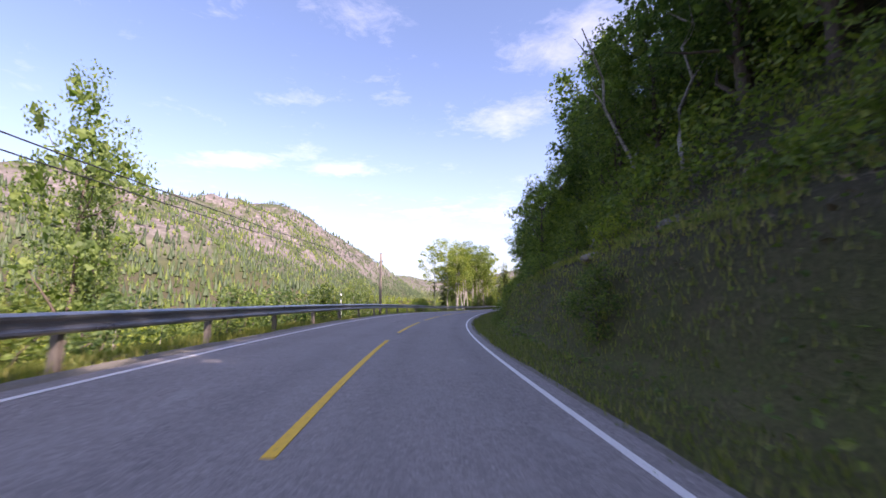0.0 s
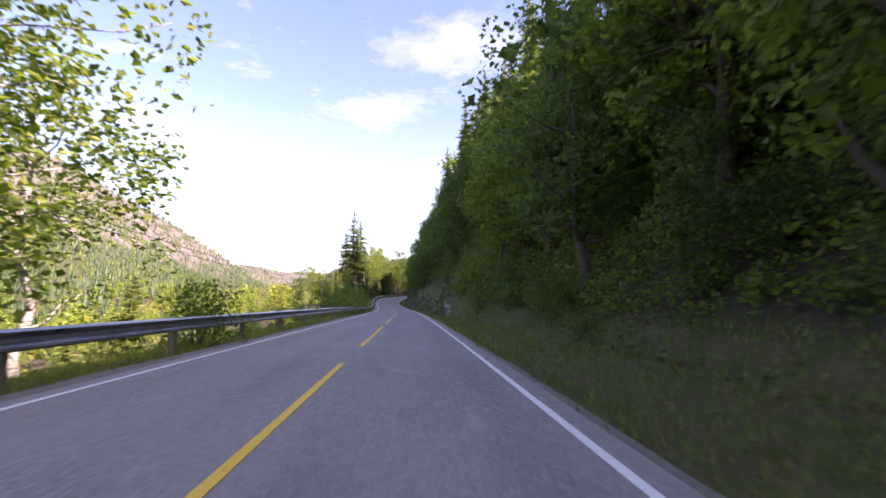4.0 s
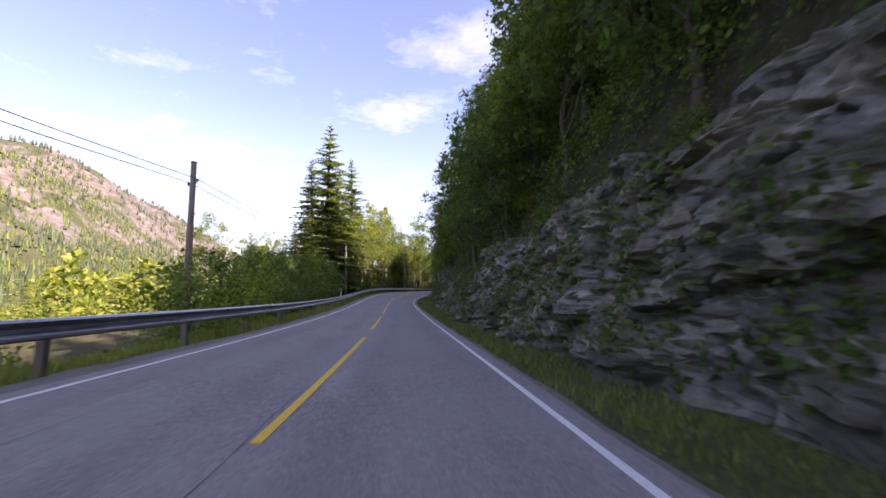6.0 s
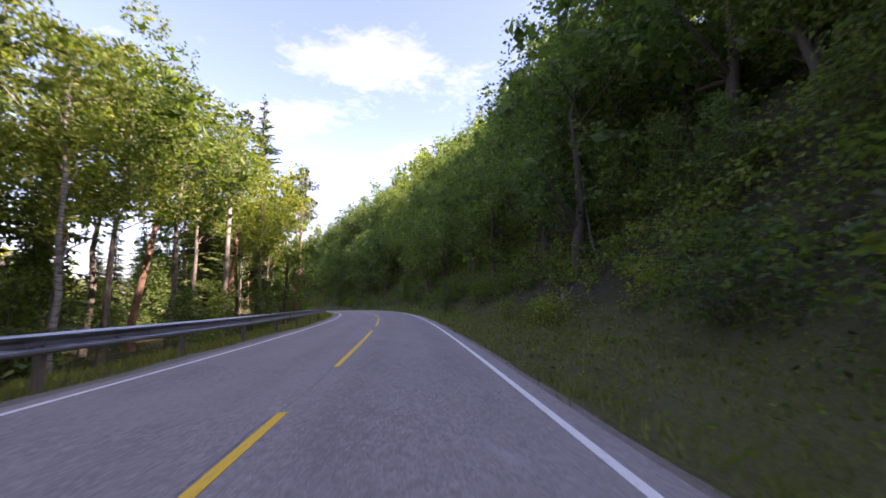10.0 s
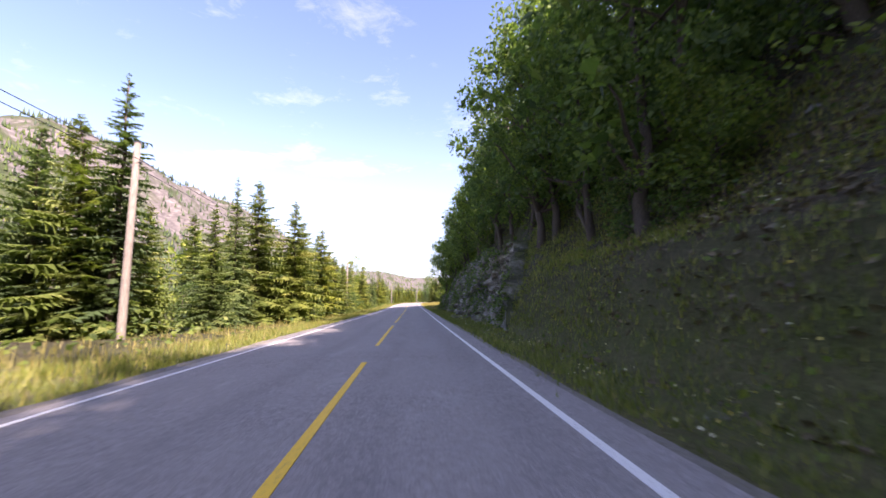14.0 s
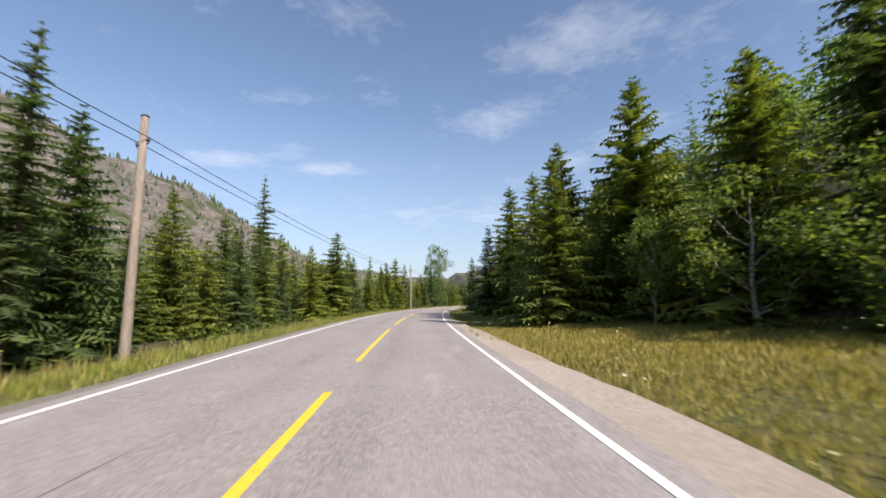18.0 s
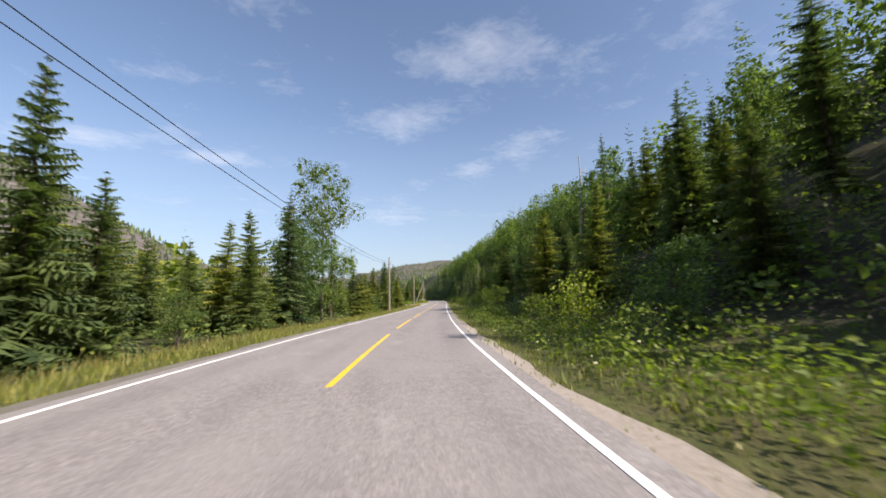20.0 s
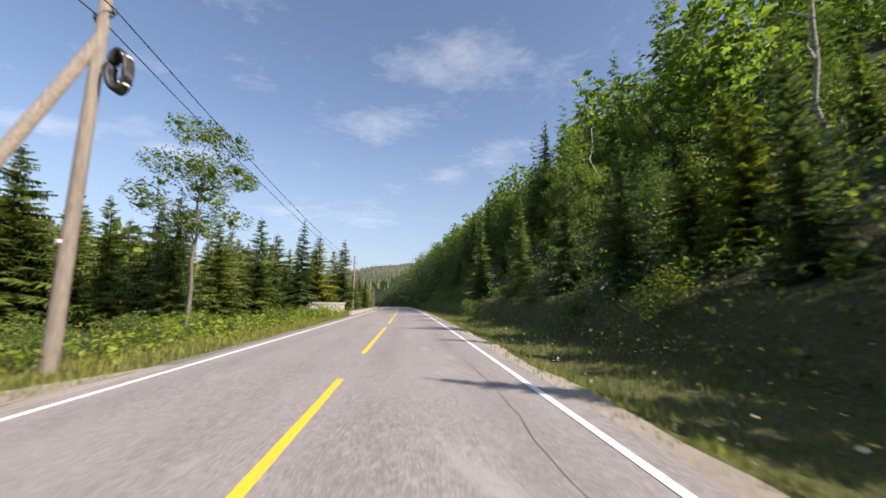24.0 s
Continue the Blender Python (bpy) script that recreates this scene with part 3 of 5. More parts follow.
def leaves(centres, size, rng, droop=0.0, facing=None):
    """Folded leaf sprays, one at each centre: vertices and triangles."""
    n = len(centres)
    d = rng.normal(0, 1, (n, 3))
    d[:, 2] = d[:, 2] * .55 - droop
    if facing is not None:
        d += facing * .8
    d /= np.linalg.norm(d, axis=1)[:, None] + 1e-9
    w = np.cross(d, rng.normal(0, 1, (n, 3)))
    w /= np.linalg.norm(w, axis=1)[:, None] + 1e-9
    nrm = np.cross(d, w)
    ln = size * rng.uniform(.6, 1.35, (n, 1))
    V = np.stack([centres - d * ln * .5, centres + w * ln * .36 + nrm * ln * .12, centres + d * ln * .6, centres - w * ln * .36 + nrm * ln * .12], 1).reshape(-1, 3)
    b = np.arange(n)[:, None] * 4
    return V, np.concatenate([b + [0, 1, 2], b + [0, 2, 3]], 0)


def spruce_crown(H, R, low, rng, limbs=230, droop=.35, bare=0.0, fine=5):
    """Drooping fronds set round the stem, longest at the foot."""
    V, F = [], []
    turn = 0.0
    for i in range(limbs):
        q = min(max(((i + .5) / limbs) ** 1.25 + rng.normal(0, .012), 0), .995)
        z = low + (H - low) * q
        turn += 2.4 + rng.normal(0, .35)
        l = (R * (1 - q) ** .8 + .1) * rng.uniform(.62, 1.12)
        if bare and q < .25:
            l *= rng.uniform(.35, .9)
        dx, dy = math.cos(turn), math.sin(turn)
        rise = .45 * (q - .3)
        n = (fine if l > .7 else max(2, fine - 2)) if fine else 3
        pts = [(dx * l * k / n, dy * l * k / n, z + l * (rise * k / n - droop * (k / n) ** 2 + .14 * (k / n) ** 4)) for k in range(n + 1)]
        wid = .32 * l + .10
        b = len(V)
        V += pts
        for k in range(n):
            x, y, zz = pts[k]
            w = wid * (1.0 - .75 * k / n) * rng.uniform(.7, 1.25)
            for sgn in (1, -1):
                V.append((x + dx * l * 1.2 / n - dy * w * sgn, y + dy * l * 1.2 / n + dx * w * sgn, zz - w * rng.uniform(.15, .6)))
                F.append((b + k, b + k + 1, len(V) - 1))
            if k and fine:
                V.append((x + dx * l * .1 + rng.normal(0, .05), y + dy * l * .1 + rng.normal(0, .05), zz - w * rng.uniform(.5, 1.2)))
                F.append((b + k, b + k + 1, len(V) - 1))
    return np.array(V), np.array(F)


def lobes(n, centre, spread_, rng, low):
    """Middles of the clumps of a crown, uneven and with gaps."""
    out = []
    while len(out) < n:
        p = rng.normal(0, .5, 3)
        if np.linalg.norm(p) > 1.05 or np.linalg.norm(p) < .25:
            continue
        p = centre + p * spread_
        if p[2] > low and all(np.linalg.norm(p - o) > .28 * spread_[0] for o in out):
            out.append(p)
        elif rng.random() < .02:
            out.append(p)
    return np.array(out)


def broad_crown(H, R, low, rng, clumps=22, count=1500, size=.4, droop=0.0, puff=.36, core=0):
    c = np.array([0, 0, (H + low) / 2])
    mids = lobes(clumps, c, np.array([R, R, (H - low) / 2]) * 1.0, rng, low)
    mids = np.concatenate([mids, [[0, 0, H - .35 * R]]])
    r = R * puff * rng.uniform(.7, 1.25, len(mids))
    pick = rng.choice(len(mids), count, p=r ** 2 / np.sum(r ** 2))
    d = rng.normal(0, 1, (count, 3))
    d /= np.linalg.norm(d, axis=1)[:, None]
    rad = r[pick][:, None] * rng.uniform(.35, 1.08, (count, 1)) ** .6
    pts = mids[pick] + d * rad * [1, 1, .8]
    if droop:
        pts[:, 2] -= droop * rng.random(count) ** 2 * R
    V, F = leaves(pts, size, rng, droop * .8, d)
    if core:
        pick = rng.choice(len(mids), core)
        inner = mids[pick] + rng.normal(0, .26, (core, 3)) * r[pick][:, None]
        V2, F2 = leaves(inner, R * .15, rng, 0)
        V, F = np.concatenate([V, V2]), np.concatenate([F, F2 + len(V)])
    return V, F, mids


def grow(name, H, R, low, bark, leaf, seed, kind="broad", girth=.018, label="", category="tree", sides=7, **more):
    """A tree as a thing: a trunk with its limbs, and a crown."""
    rng = np.random.default_rng(seed)
    root = thing(name, (0, 0, -500), label, category, "roadside trees")
    lean = rng.normal(0, .02 * H, 2)
    top = .97 * H if kind == "spruce" else .82 * H
    line = wander((0, 0, -.6), (lean[0], lean[1], top), 7, .008 * H, rng)
    rad = [H * girth * (1.25 if k == 0 else 1) * (1 - .9 * k / 7) + .012 for k in range(8)]
    pieces = [tube(line, rad, sides)]
    if kind == "spruce":
        V, F = spruce_crown(H, R, low, rng, **more)
        V[:, :2] += np.outer(np.clip(V[:, 2] / H, 0, 1), lean)
    else:
        V, F, mids = broad_crown(H, R, low, rng, **more)
        V[:, :2] += np.outer(np.clip(V[:, 2] / H, 0, 1), lean)
        for p in mids[:14]:
            z0 = max(low * .55, min(p[2] - R * .5, top * .8))
            k = min(6, max(0, int((z0 + .6) / (top + .6) * 7)))
            a = line[k] + (line[k + 1] - line[k]) * .5
            g = rad[k] * .5
            pieces.append(tube(wander(a, p + np.array([lean[0], lean[1], 0]) * p[2] / H, 3, .05 * R, rng), [g, g * .7, g * .45, .012], 5))
    part("trunk", pydata(name + "_trunk", *joined(*pieces), M[bark]), root)
    part("crown", from_arrays(name + "_crown", V, F, M[leaf]), root)
    return root


def bush(name, H, R, leaf, seed, count=420, size=.22, label=""):
    rng = np.random.default_rng(seed)
    root = thing(name, (0, 0, -500), label, "bush", "roadside bushes")
    V, F, mids = broad_crown(H, R, -.1 * H, rng, 9, count, size, .1, .5)
    pieces = [tube(wander((rng.normal(0, .12), rng.normal(0, .12), -.3), p, 3, .05, rng), [.03, .024, .016, .006], 4) for p in mids]
    part("stem", pydata(name + "_stem", *joined(*pieces), M["bark"]), root)
    part("foliage", from_arrays(name + "_foliage", V, F, M[leaf]), root)
    return root


PROTO = {
    "spruce": [grow("spruce_tree", 22, 4.0, 1.0, "bark", "needle", 1, "spruce", .011, "tall dark green spruce with drooping branches", limbs=300, fine=7),
               grow("spruce_tree", 22, 3.3, 2.4, "bark", "needle", 2, "spruce", .011, "tall slender dark green spruce with a bare foot", limbs=270, bare=1.0, fine=7)],
    "young": [grow("young_spruce", 8, 2.2, .15, "bark", "young_needle", 3, "spruce", .012, "young bright green spruce with branches to the ground", limbs=250, droop=.22, fine=8),
              grow("young_spruce", 8, 1.9, .2, "bark", "needle", 4, "spruce", .012, "young dark green spruce with branches to the ground", limbs=240, droop=.2, fine=8),
              grow("young_fir", 8, 2.5, .1, "bark", "young_needle", 14, "spruce", .012, "bushy young fir with pale green shoots", limbs=250, droop=.28, fine=8)],
    "broad": [grow("deciduous_tree", 15, 4.4, 1.6, "bark", "broadleaf", 5, label="leafy green deciduous tree with a dense crown", clumps=40, count=5200, size=.225, core=420, puff=.31),
              grow("alder_tree", 15, 3.8, 1.2, "bark", "broadleaf", 6, label="leafy alder with an uneven green crown", clumps=40, count=5200, size=.22, core=420, puff=.31),
              grow("deciduous_tree", 15, 4.6, 2.4, "bark", "broadleaf", 15, label="broad deciduous tree with dark green leaves", clumps=42, count=5400, size=.225, core=440, puff=.30)],
    "small": [grow("rowan_tree", 6.5, 2.5, .1, "bark", "bush_leaf", 7, label="small leafy rowan on the roadside slope", clumps=24, count=2600, size=.19, core=160),
              grow("small_deciduous_tree", 6.5, 2.1, .2, "bark", "broadleaf", 8, label="small dark green deciduous tree on the slope", clumps=24, count=2500, size=.19, core=160)],
    "sapling": [grow("young_birch", 6.5, 2.5, .1, "bark_birch", "birch_leaf", 27, label="bright green young birch at the edge of the wood", clumps=24, count=3000, size=.17, core=160),
                grow("young_birch", 6.5, 2.1, .2, "bark_birch", "birch_leaf", 28, label="slender young birch with bright green leaves", clumps=22, count=2600, size=.17, core=140)],
    "birch": [grow("birch_tree", 17, 3.6, 4.5, "bark_birch", "birch_leaf", 9, girth=.0085, label="sunlit birch with a pale trunk and light green leaves", clumps=40, count=7000, size=.155, puff=.25, core=130),
              grow("birch_tree", 17, 3.0, 6.0, "bark_birch", "birch_leaf", 10, girth=.008, label="slender birch with a pale trunk and open crown", clumps=32, count=5600, size=.155, puff=.25, core=110)],
    "aspen": [grow("aspen_tree", 17, 4.0, 5.6, "bark_aspen", "birch_leaf", 19, girth=.009, label="tall aspen with a bare lower trunk and yellow-green crown", clumps=38, count=7600, size=.165, puff=.30, core=240),
              grow("aspen_tree", 17, 3.4, 7.0, "bark_aspen", "birch_leaf", 20, girth=.009, label="slender aspen with a high yellow-green crown", clumps=34, count=6600, size=.165, puff=.30, core=200)],
    "weeping": [grow("birch_tree", 16, 3.6, 4.5, "bark_birch", "birch_leaf", 12, girth=.011, label="weeping birch with hanging twigs and small leaves", clumps=26, count=3800, size=.22, puff=.28, droop=.6)],
    "pine": [grow("pine_tree", 20, 2.6, 11, "bark_pine", "pine_needle", 13, girth=.012, label="pine with a bare reddish trunk and high crown", clumps=16, count=2400, size=.26, puff=.33)],
    "bush": [bush("bush", 2.2, 1.5, "bush_leaf", 16, 1100, .135, label="low leafy green bush"), bush("bush", 2.2, 1.3, "broadleaf", 17, 1100, .13, label="dark green leafy bush"), bush("bush", 2.2, 1.7, "fern", 18, 1100, .14, label="bright yellow-green bush in the sun")],
}
SIZE = {"spruce": 23.6, "young": 8, "broad": 17.2, "small": 9.0, "sapling": 9.0, "birch": 17, "aspen": 17, "weeping": 16, "pine": 20, "bush": 2.6}
USED = set()


def plant(kind, s, u, height, which=None, wide=None, sink=.1):
    """Sets one plant of a kind beside the road."""
    rng = np.random.default_rng(int(abs(s) * 131 + abs(u) * 977))
    pick = PROTO[kind][int(rng.integers(len(PROTO[kind]))) if which is None else which]
    k = height / SIZE[kind]
    w = k * (wide if wide else float(rng.uniform(.88, 1.15)))
    p = at_road(s, u, sink)
    m = Matrix.Translation(p) @ Matrix.Rotation(float(rng.uniform(0, 6.28)), 4, "Z") @ Matrix.Diagonal((w, w, k, 1))
    if pick.name not in USED:
        USED.add(pick.name)
        pick.matrix_basis = m
        return pick
    return copy_thing(pick, m @ Matrix.Diagonal((*pick.scale, 1)).inverted())


def belt(s0, s1, u0, u1, gap, kinds, from_foot=False, skip=lambda s, u: False):
    """Plants over a stretch, jittered; kinds: (kind, weight, least height, greatest height)."""
    rng = np.random.default_rng(int(abs(s0) * 17 + abs(s1) * 5 + abs(u0) * 301))
    weights = np.array([k[1] for k in kinds], float)
    weights /= weights.sum()
    for s in np.arange(s0, s1, gap):
        for u in np.arange(u0, u1, gap if u1 > u0 else -gap):
            a, b = s + rng.uniform(-.45, .45) * gap, u + rng.uniform(-.45, .45) * gap
            kind, _, lo, hi = kinds[rng.choice(len(kinds), p=weights)]
            h = rng.uniform(lo, hi)
            if from_foot:
                b += float(verge_right(a))
            if skip(a, b):
                continue
            plant(kind, a, b, h)


# -- right side, the shaded hillside --
def on_rock(s, u):
    f, h = verge_right(s), rock_right(s)
    return h > 3.0 and u < f + .6 + .28 * h + .3


belt(-24, 60, 1.4, 4.2, 3.8, (("bush", 3, 1.0, 2.2), ("small", 1, 2.5, 4)), from_foot=True)
belt(60, 100, 4.4, 6.5, 3.4, (("bush", 3, 1.2, 2.4), ("small", 3, 3, 5)), from_foot=True)
belt(100, 182, 1.5, 4.0, 3.2, (("bush", 3, 1.4, 2.6), ("small", 2, 2.5, 4.5)), from_foot=True)
belt(186, 292, 3.0, 6.2, 3.0, (("bush", 3, 1.0, 2.2), ("small", 1, 2.5, 4)), from_foot=True, skip=on_rock)
# out of view behind the start: tall trees added to shade the road
belt(-44, 8, 6.0, 11, 4.0, (("small", 1, 5, 7), ("broad", 5, 14, 17)), from_foot=True, skip=on_rock)
belt(8, 24, 6.8, 11, 4.2, (("small", 1, 5, 7), ("broad", 4, 11, 14)), from_foot=True, skip=on_rock)
belt(24, 52, 4.9, 9.6, 4.6, (("small", 2, 4, 6), ("broad", 4, 7.5, 10.5)), from_foot=True, skip=on_rock)
belt(52, 98, 4.9, 9.6, 4.4, (("small", 2, 4, 7), ("broad", 4, 10.5, 14.5)), from_foot=True, skip=on_rock)
belt(98, 182, 3.6, 9.6, 4.2, (("small", 2, 5, 8), ("broad", 4, 13, 18), ("spruce", 1, 16, 22)), from_foot=True, skip=on_rock)
# unseen too: a higher row added to block the sun at the start
belt(-48, 8, 11, 24, 5.4, (("broad", 4, 18, 22), ("spruce", 3, 20, 25)), from_foot=True)
belt(8, 40, 10, 22, 6.0, (("broad", 4, 14, 18), ("spruce", 2, 16, 21)), from_foot=True)
belt(40, 98, 10, 22, 6.2, (("broad", 4, 12, 16), ("spruce", 2, 15, 19)), from_foot=True)
belt(98, 182, 10, 22, 6.6, (("broad", 4, 14, 20), ("spruce", 3, 19, 26)), from_foot=True)
for s, v, h in ((118, 7, 22), (128, 9, 26), (140, 6, 23), (151, 7.5, 27), (158, 8.5, 28), (166, 6.5, 24), (176, 9, 27), (189, 7, 24), (201, 6.5, 25), (209, 7.5, 23), (110, 8, 20)):
    plant("spruce", s, float(verge_right(s)) + v, h)
belt(300, 345, 5.4, 10.8, 4.0, (("small", 2, 5, 8), ("broad", 5, 9.5, 12.5)), from_foot=True, skip=on_rock)
belt(182, 300, 3.0, 9.4, 4.2, (("small", 2, 4, 7), ("broad", 4, 10, 15), ("birch", 1, 10, 14)), from_foot=True, skip=on_rock)
belt(182, 258, 10.4, 24, 6.4, (("broad", 3, 17, 22), ("spruce", 4, 23, 29)), from_foot=True)
belt(258, 322, 10.4, 22, 6.8, (("broad", 4, 12, 17), ("spruce", 2, 15, 20)), from_foot=True)
belt(318, 438, 1.2, 4.6, 3.6, (("bush", 3, 1.4, 3.0), ("small", 1, 3, 5)), from_foot=True)
belt(345, 404, 4.2, 9.6, 4.0, (("small", 1, 5, 8), ("broad", 4, 14, 19)), from_foot=True, skip=on_rock)
belt(404, 424, 3.6, 10.8, 3.6, (("small", 2, 5, 8), ("broad", 5, 14, 18)), from_foot=True, skip=on_rock)
belt(424, 446, 3.6, 10.8, 3.6, (("small", 2, 5, 8), ("broad", 5, 14, 17)), from_foot=True, skip=on_rock)
belt(446, 482, 3.3, 5.2, 2.8, (("small", 3, 2.5, 4.5), ("bush", 2, 1.2, 2.2)), from_foot=True, skip=on_rock)
belt(446, 468, 5.4, 10.8, 3.5, (("small", 1, 6, 8), ("broad", 7, 11, 13.5)), from_foot=True, skip=on_rock)
belt(322, 404, 10.4, 22, 5.8, (("broad", 5, 18, 22), ("spruce", 1, 20, 24)), from_foot=True)
belt(396, 446, 11.4, 23, 4.7, (("broad", 6, 18, 21), ("spruce", 1, 19, 23)), from_foot=True)
belt(446, 468, 11.4, 23, 4.7, (("broad", 6, 14, 17), ("spruce", 1, 15, 18)), from_foot=True)
belt(468, 508, 2.6, 9, 4.2, (("small", 2, 4, 6), ("broad", 4, 9, 14)), from_foot=True, skip=on_rock)
belt(508, 528, 2.6, 11, 4.2, (("small", 2, 4, 6), ("broad", 4, 10.5, 13.5)), from_foot=True, skip=on_rock)
belt(468, 494, 10, 22, 6.4, (("broad", 4, 12, 16), ("spruce", 1, 12, 16)), from_foot=True)
belt(494, 526, 12, 22, 6.0, (("broad", 4, 10, 12.5), ("spruce", 1, 9, 12)), from_foot=True)
for s in np.arange(226, 300, 4.2):
    plant("broad" if RNG.random() < .7 else "small", s, float(verge_right(s)) + RNG.uniform(1.7, 3.0), RNG.uniform(10, 14), wide=.8)
for s in np.arange(190, 226, 5.0):
    plant("broad", s, float(verge_right(s)) + RNG.uniform(3.2, 4.2), RNG.uniform(13, 17), wide=.75)
for s in np.arange(470, 527, 4.6):
    plant("broad", s, float(verge_right(s)) + (RNG.uniform(2.6, 3.6)), (RNG.uniform(13, 17) if s < 505 else RNG.uniform(12.5, 15)), wide=.8)
for s, u, h in ((533.5, 9.0, 12), (536, 12, 12.5), (526, 8.4, 12), (540, 15.5, 13), (531, 7.8, 12.5), (534.5, 12, 14), (538, 13, 14), (543, 18, 13)):
    plant("broad", s, u, h, 2)
for s, u, h in ((529.5, 6.8, 3.4), (531.5, 7.4, 4), (533.5, 8.6, 3.6), (536, 9.8, 4.2), (538, 11.4, 4.5)):
    plant("small", s, u, h, 1, wide=1.3)
belt(530, 542, 8.4, 15, 3.4, (("small", 4, 4, 6), ("bush", 1, 2, 3)))
belt(546, 606, .3, 6, 3.4, (("small", 2, 3, 5.5), ("sapling", 3, 3.5, 6), ("bush", 1, 2, 3)), from_foot=True)
belt(546, 606, 7, 22, 5.4, (("broad", 3, 6, 9), ("sapling", 1, 6, 8), ("spruce", 3, 9, 13)), from_foot=True)
for s, u, h in ((611, 10.5, 10.8), (614.5, 9.2, 9), (606, 11.8, 8.5), (618, 8.4, 9), (601, 13.6, 8), (623, 8.0, 9.5)):
    plant("young", s, u, h, 2 if s < 610 else 0, wide=1.15)
for s, u, h in ((597, 12.2, 6), (601, 10.6, 6), (604.5, 10.2, 6.5), (607.5, 9.2, 6), (594, 14.4, 7), (599.5, 12.8, 7.5), (611, 8.4, 5.5), (616, 7.8, 5)):
    plant("sapling", s, u, h)
belt(612, 642, -.6, 8, 3.8, (("young", 5, 5, 8.5), ("small", 1, 4, 6)), from_foot=True)
belt(642, 905, .6, 3, 4.8, (("bush", 3, 1.2, 2.4), ("small", 1, 2.5, 4)), from_foot=True)
belt(642, 735, 3.4, 8, 4.4, (("young", 4, 4, 6.5), ("small", 2, 3.5, 5.5)), from_foot=True)
belt(735, 905, 5.6, 11, 4.4, (("young", 4, 3.5, 5.8), ("small", 2, 3.5, 6)), from_foot=True)
belt(642, 735, 9, 22, 6.0, (("broad", 3, 7, 9.5), ("spruce", 2, 8, 12), ("young", 3, 5, 8)), from_foot=True)
belt(735, 800, 12, 23, 5.6, (("broad", 3, 5, 7), ("spruce", 2, 6, 9), ("young", 3, 4, 6)), from_foot=True)
belt(800, 838, 12, 23, 5.6, (("broad", 3, 5, 7), ("spruce", 2, 6, 9), ("young", 3, 4, 6)), from_foot=True)
belt(838, 905, 12, 23, 5.6, (("broad", 3, 10, 13), ("spruce", 4, 13, 17), ("young", 2, 6, 9)), from_foot=True)

for s, u, h in ((723.5, 9.4, 5.6), (727.5, 9.2, 5.2), (752, 9.2, 6.4), (758, 8.6, 6.6), (764, 8.8, 7.2), (772, 9, 8), (776.5, 9, 9.3), (782, 8.4, 7.2), (793, 8.4, 6.8), (801, 8.4, 4.6), (807, 8.8, 4.4), (813, 8.4, 4.8), (819, 8.8, 5.4), (826, 8.4, 6), (838, 8, 8)):
    plant("young", s, u, h + .9, 1, wide=.75)
for s, u, h in ((702, 12, 9.5), (704.5, 14.5, 10.5), (707, 17.5, 10.5)):
    plant("broad", s, u, h)
for s, u, h in ((787, 15.3, 13), (786, 20.2, 13), (806, 17, 11)):
    plant("spruce", s, u, h, 1, wide=1.2)
plant("bush", 469, 7.4, 1.3, 0)
plant("bush", 463, 8.6, 1.0, 0)

# -- left side --
belt(-30, 83, -6.6, -10.5, 3.4, (("bush", 4, 1.6, 3.2), ("small", 1, 2.5, 4)), skip=lambda s, u: s > 66 and u > -7)
plant("broad", 28.5, -27, 27, 2, wide=.6)
plant("broad", 29.5, -26.6, 17, 0, wide=.5)
belt(-20, 76, -14, -44, 9.0, (("small", 3, 3, 6), ("birch", 1, 6, 9), ("young", 1, 4, 7)))
belt(86, 96, -7.2, -9.6, 2.8, (("birch", 5, 13, 17), ("small", 1, 4, 7)))
belt(94, 126, -7.4, -15, 3.4, (("birch", 5, 16, 21), ("broad", 1, 14, 18), ("small", 2, 4, 7)))
for s, u, h in ((107, -11.5, 15), (111, -14.5, 17), (117, -13, 14), (104, -15, 14), (123, -15, 13)):
    plant("spruce", s, u, h, 0, wide=1.1)
for s, u, h in ((106, -9.5, 6), (110, -10.5, 6.5), (114, -10.8, 6), (119, -10, 5.5), (124, -11, 6), (100, -10.5, 6), (128, -10.5, 5)):
    plant("small", s, u, h, 1, wide=1.2)
plant("birch", 113, -7.5, 20, 0, wide=1.35)
belt(128, 228, -6.8, -11, 4.6, (("bush", 5, 1.6, 3.4), ("small", 1, 2.5, 4.5)))
belt(126, 228, -15, -44, 8.5, (("small", 3, 3, 6), ("young", 2, 5, 8), ("birch", 1, 6, 9)))
for s, u, h in ((146, -9.6, 16), (151, -11.5, 15)):
    plant("weeping", s, u, h, wide=1.25)
for s, u, h in ((121, -7.6, 19), (126, -7.2, 20), (129, -9.5, 18)):
    plant("birch", s, u, h, 0, wide=1.25)
for a, b in ((225, -8), (228, -11), (231, -8.6), (234.5, -7.8), (237, -11.5), (240, -8.2), (243.5, -10.5), (246, -7.8), (249, -11), (252, -8.4), (255, -10), (258, -8), (262, -9.6), (241, -13), (247, -14), (254, -13.5)):
    plant("small", a, b, 6.6 + (a * 7 % 5) * .6, 1, wide=1.0)
for s, u, h in ((272, -12.8, 34), (276, -12.5, 27), (270, -14.5, 26), (260, -13.5, 13), (292, -14.7, 35), (282, -17, 22), (298, -16, 23), (284, -13, 17), (266, -14, 16)):
    plant("spruce", s, u, h, 0, wide=1.45)
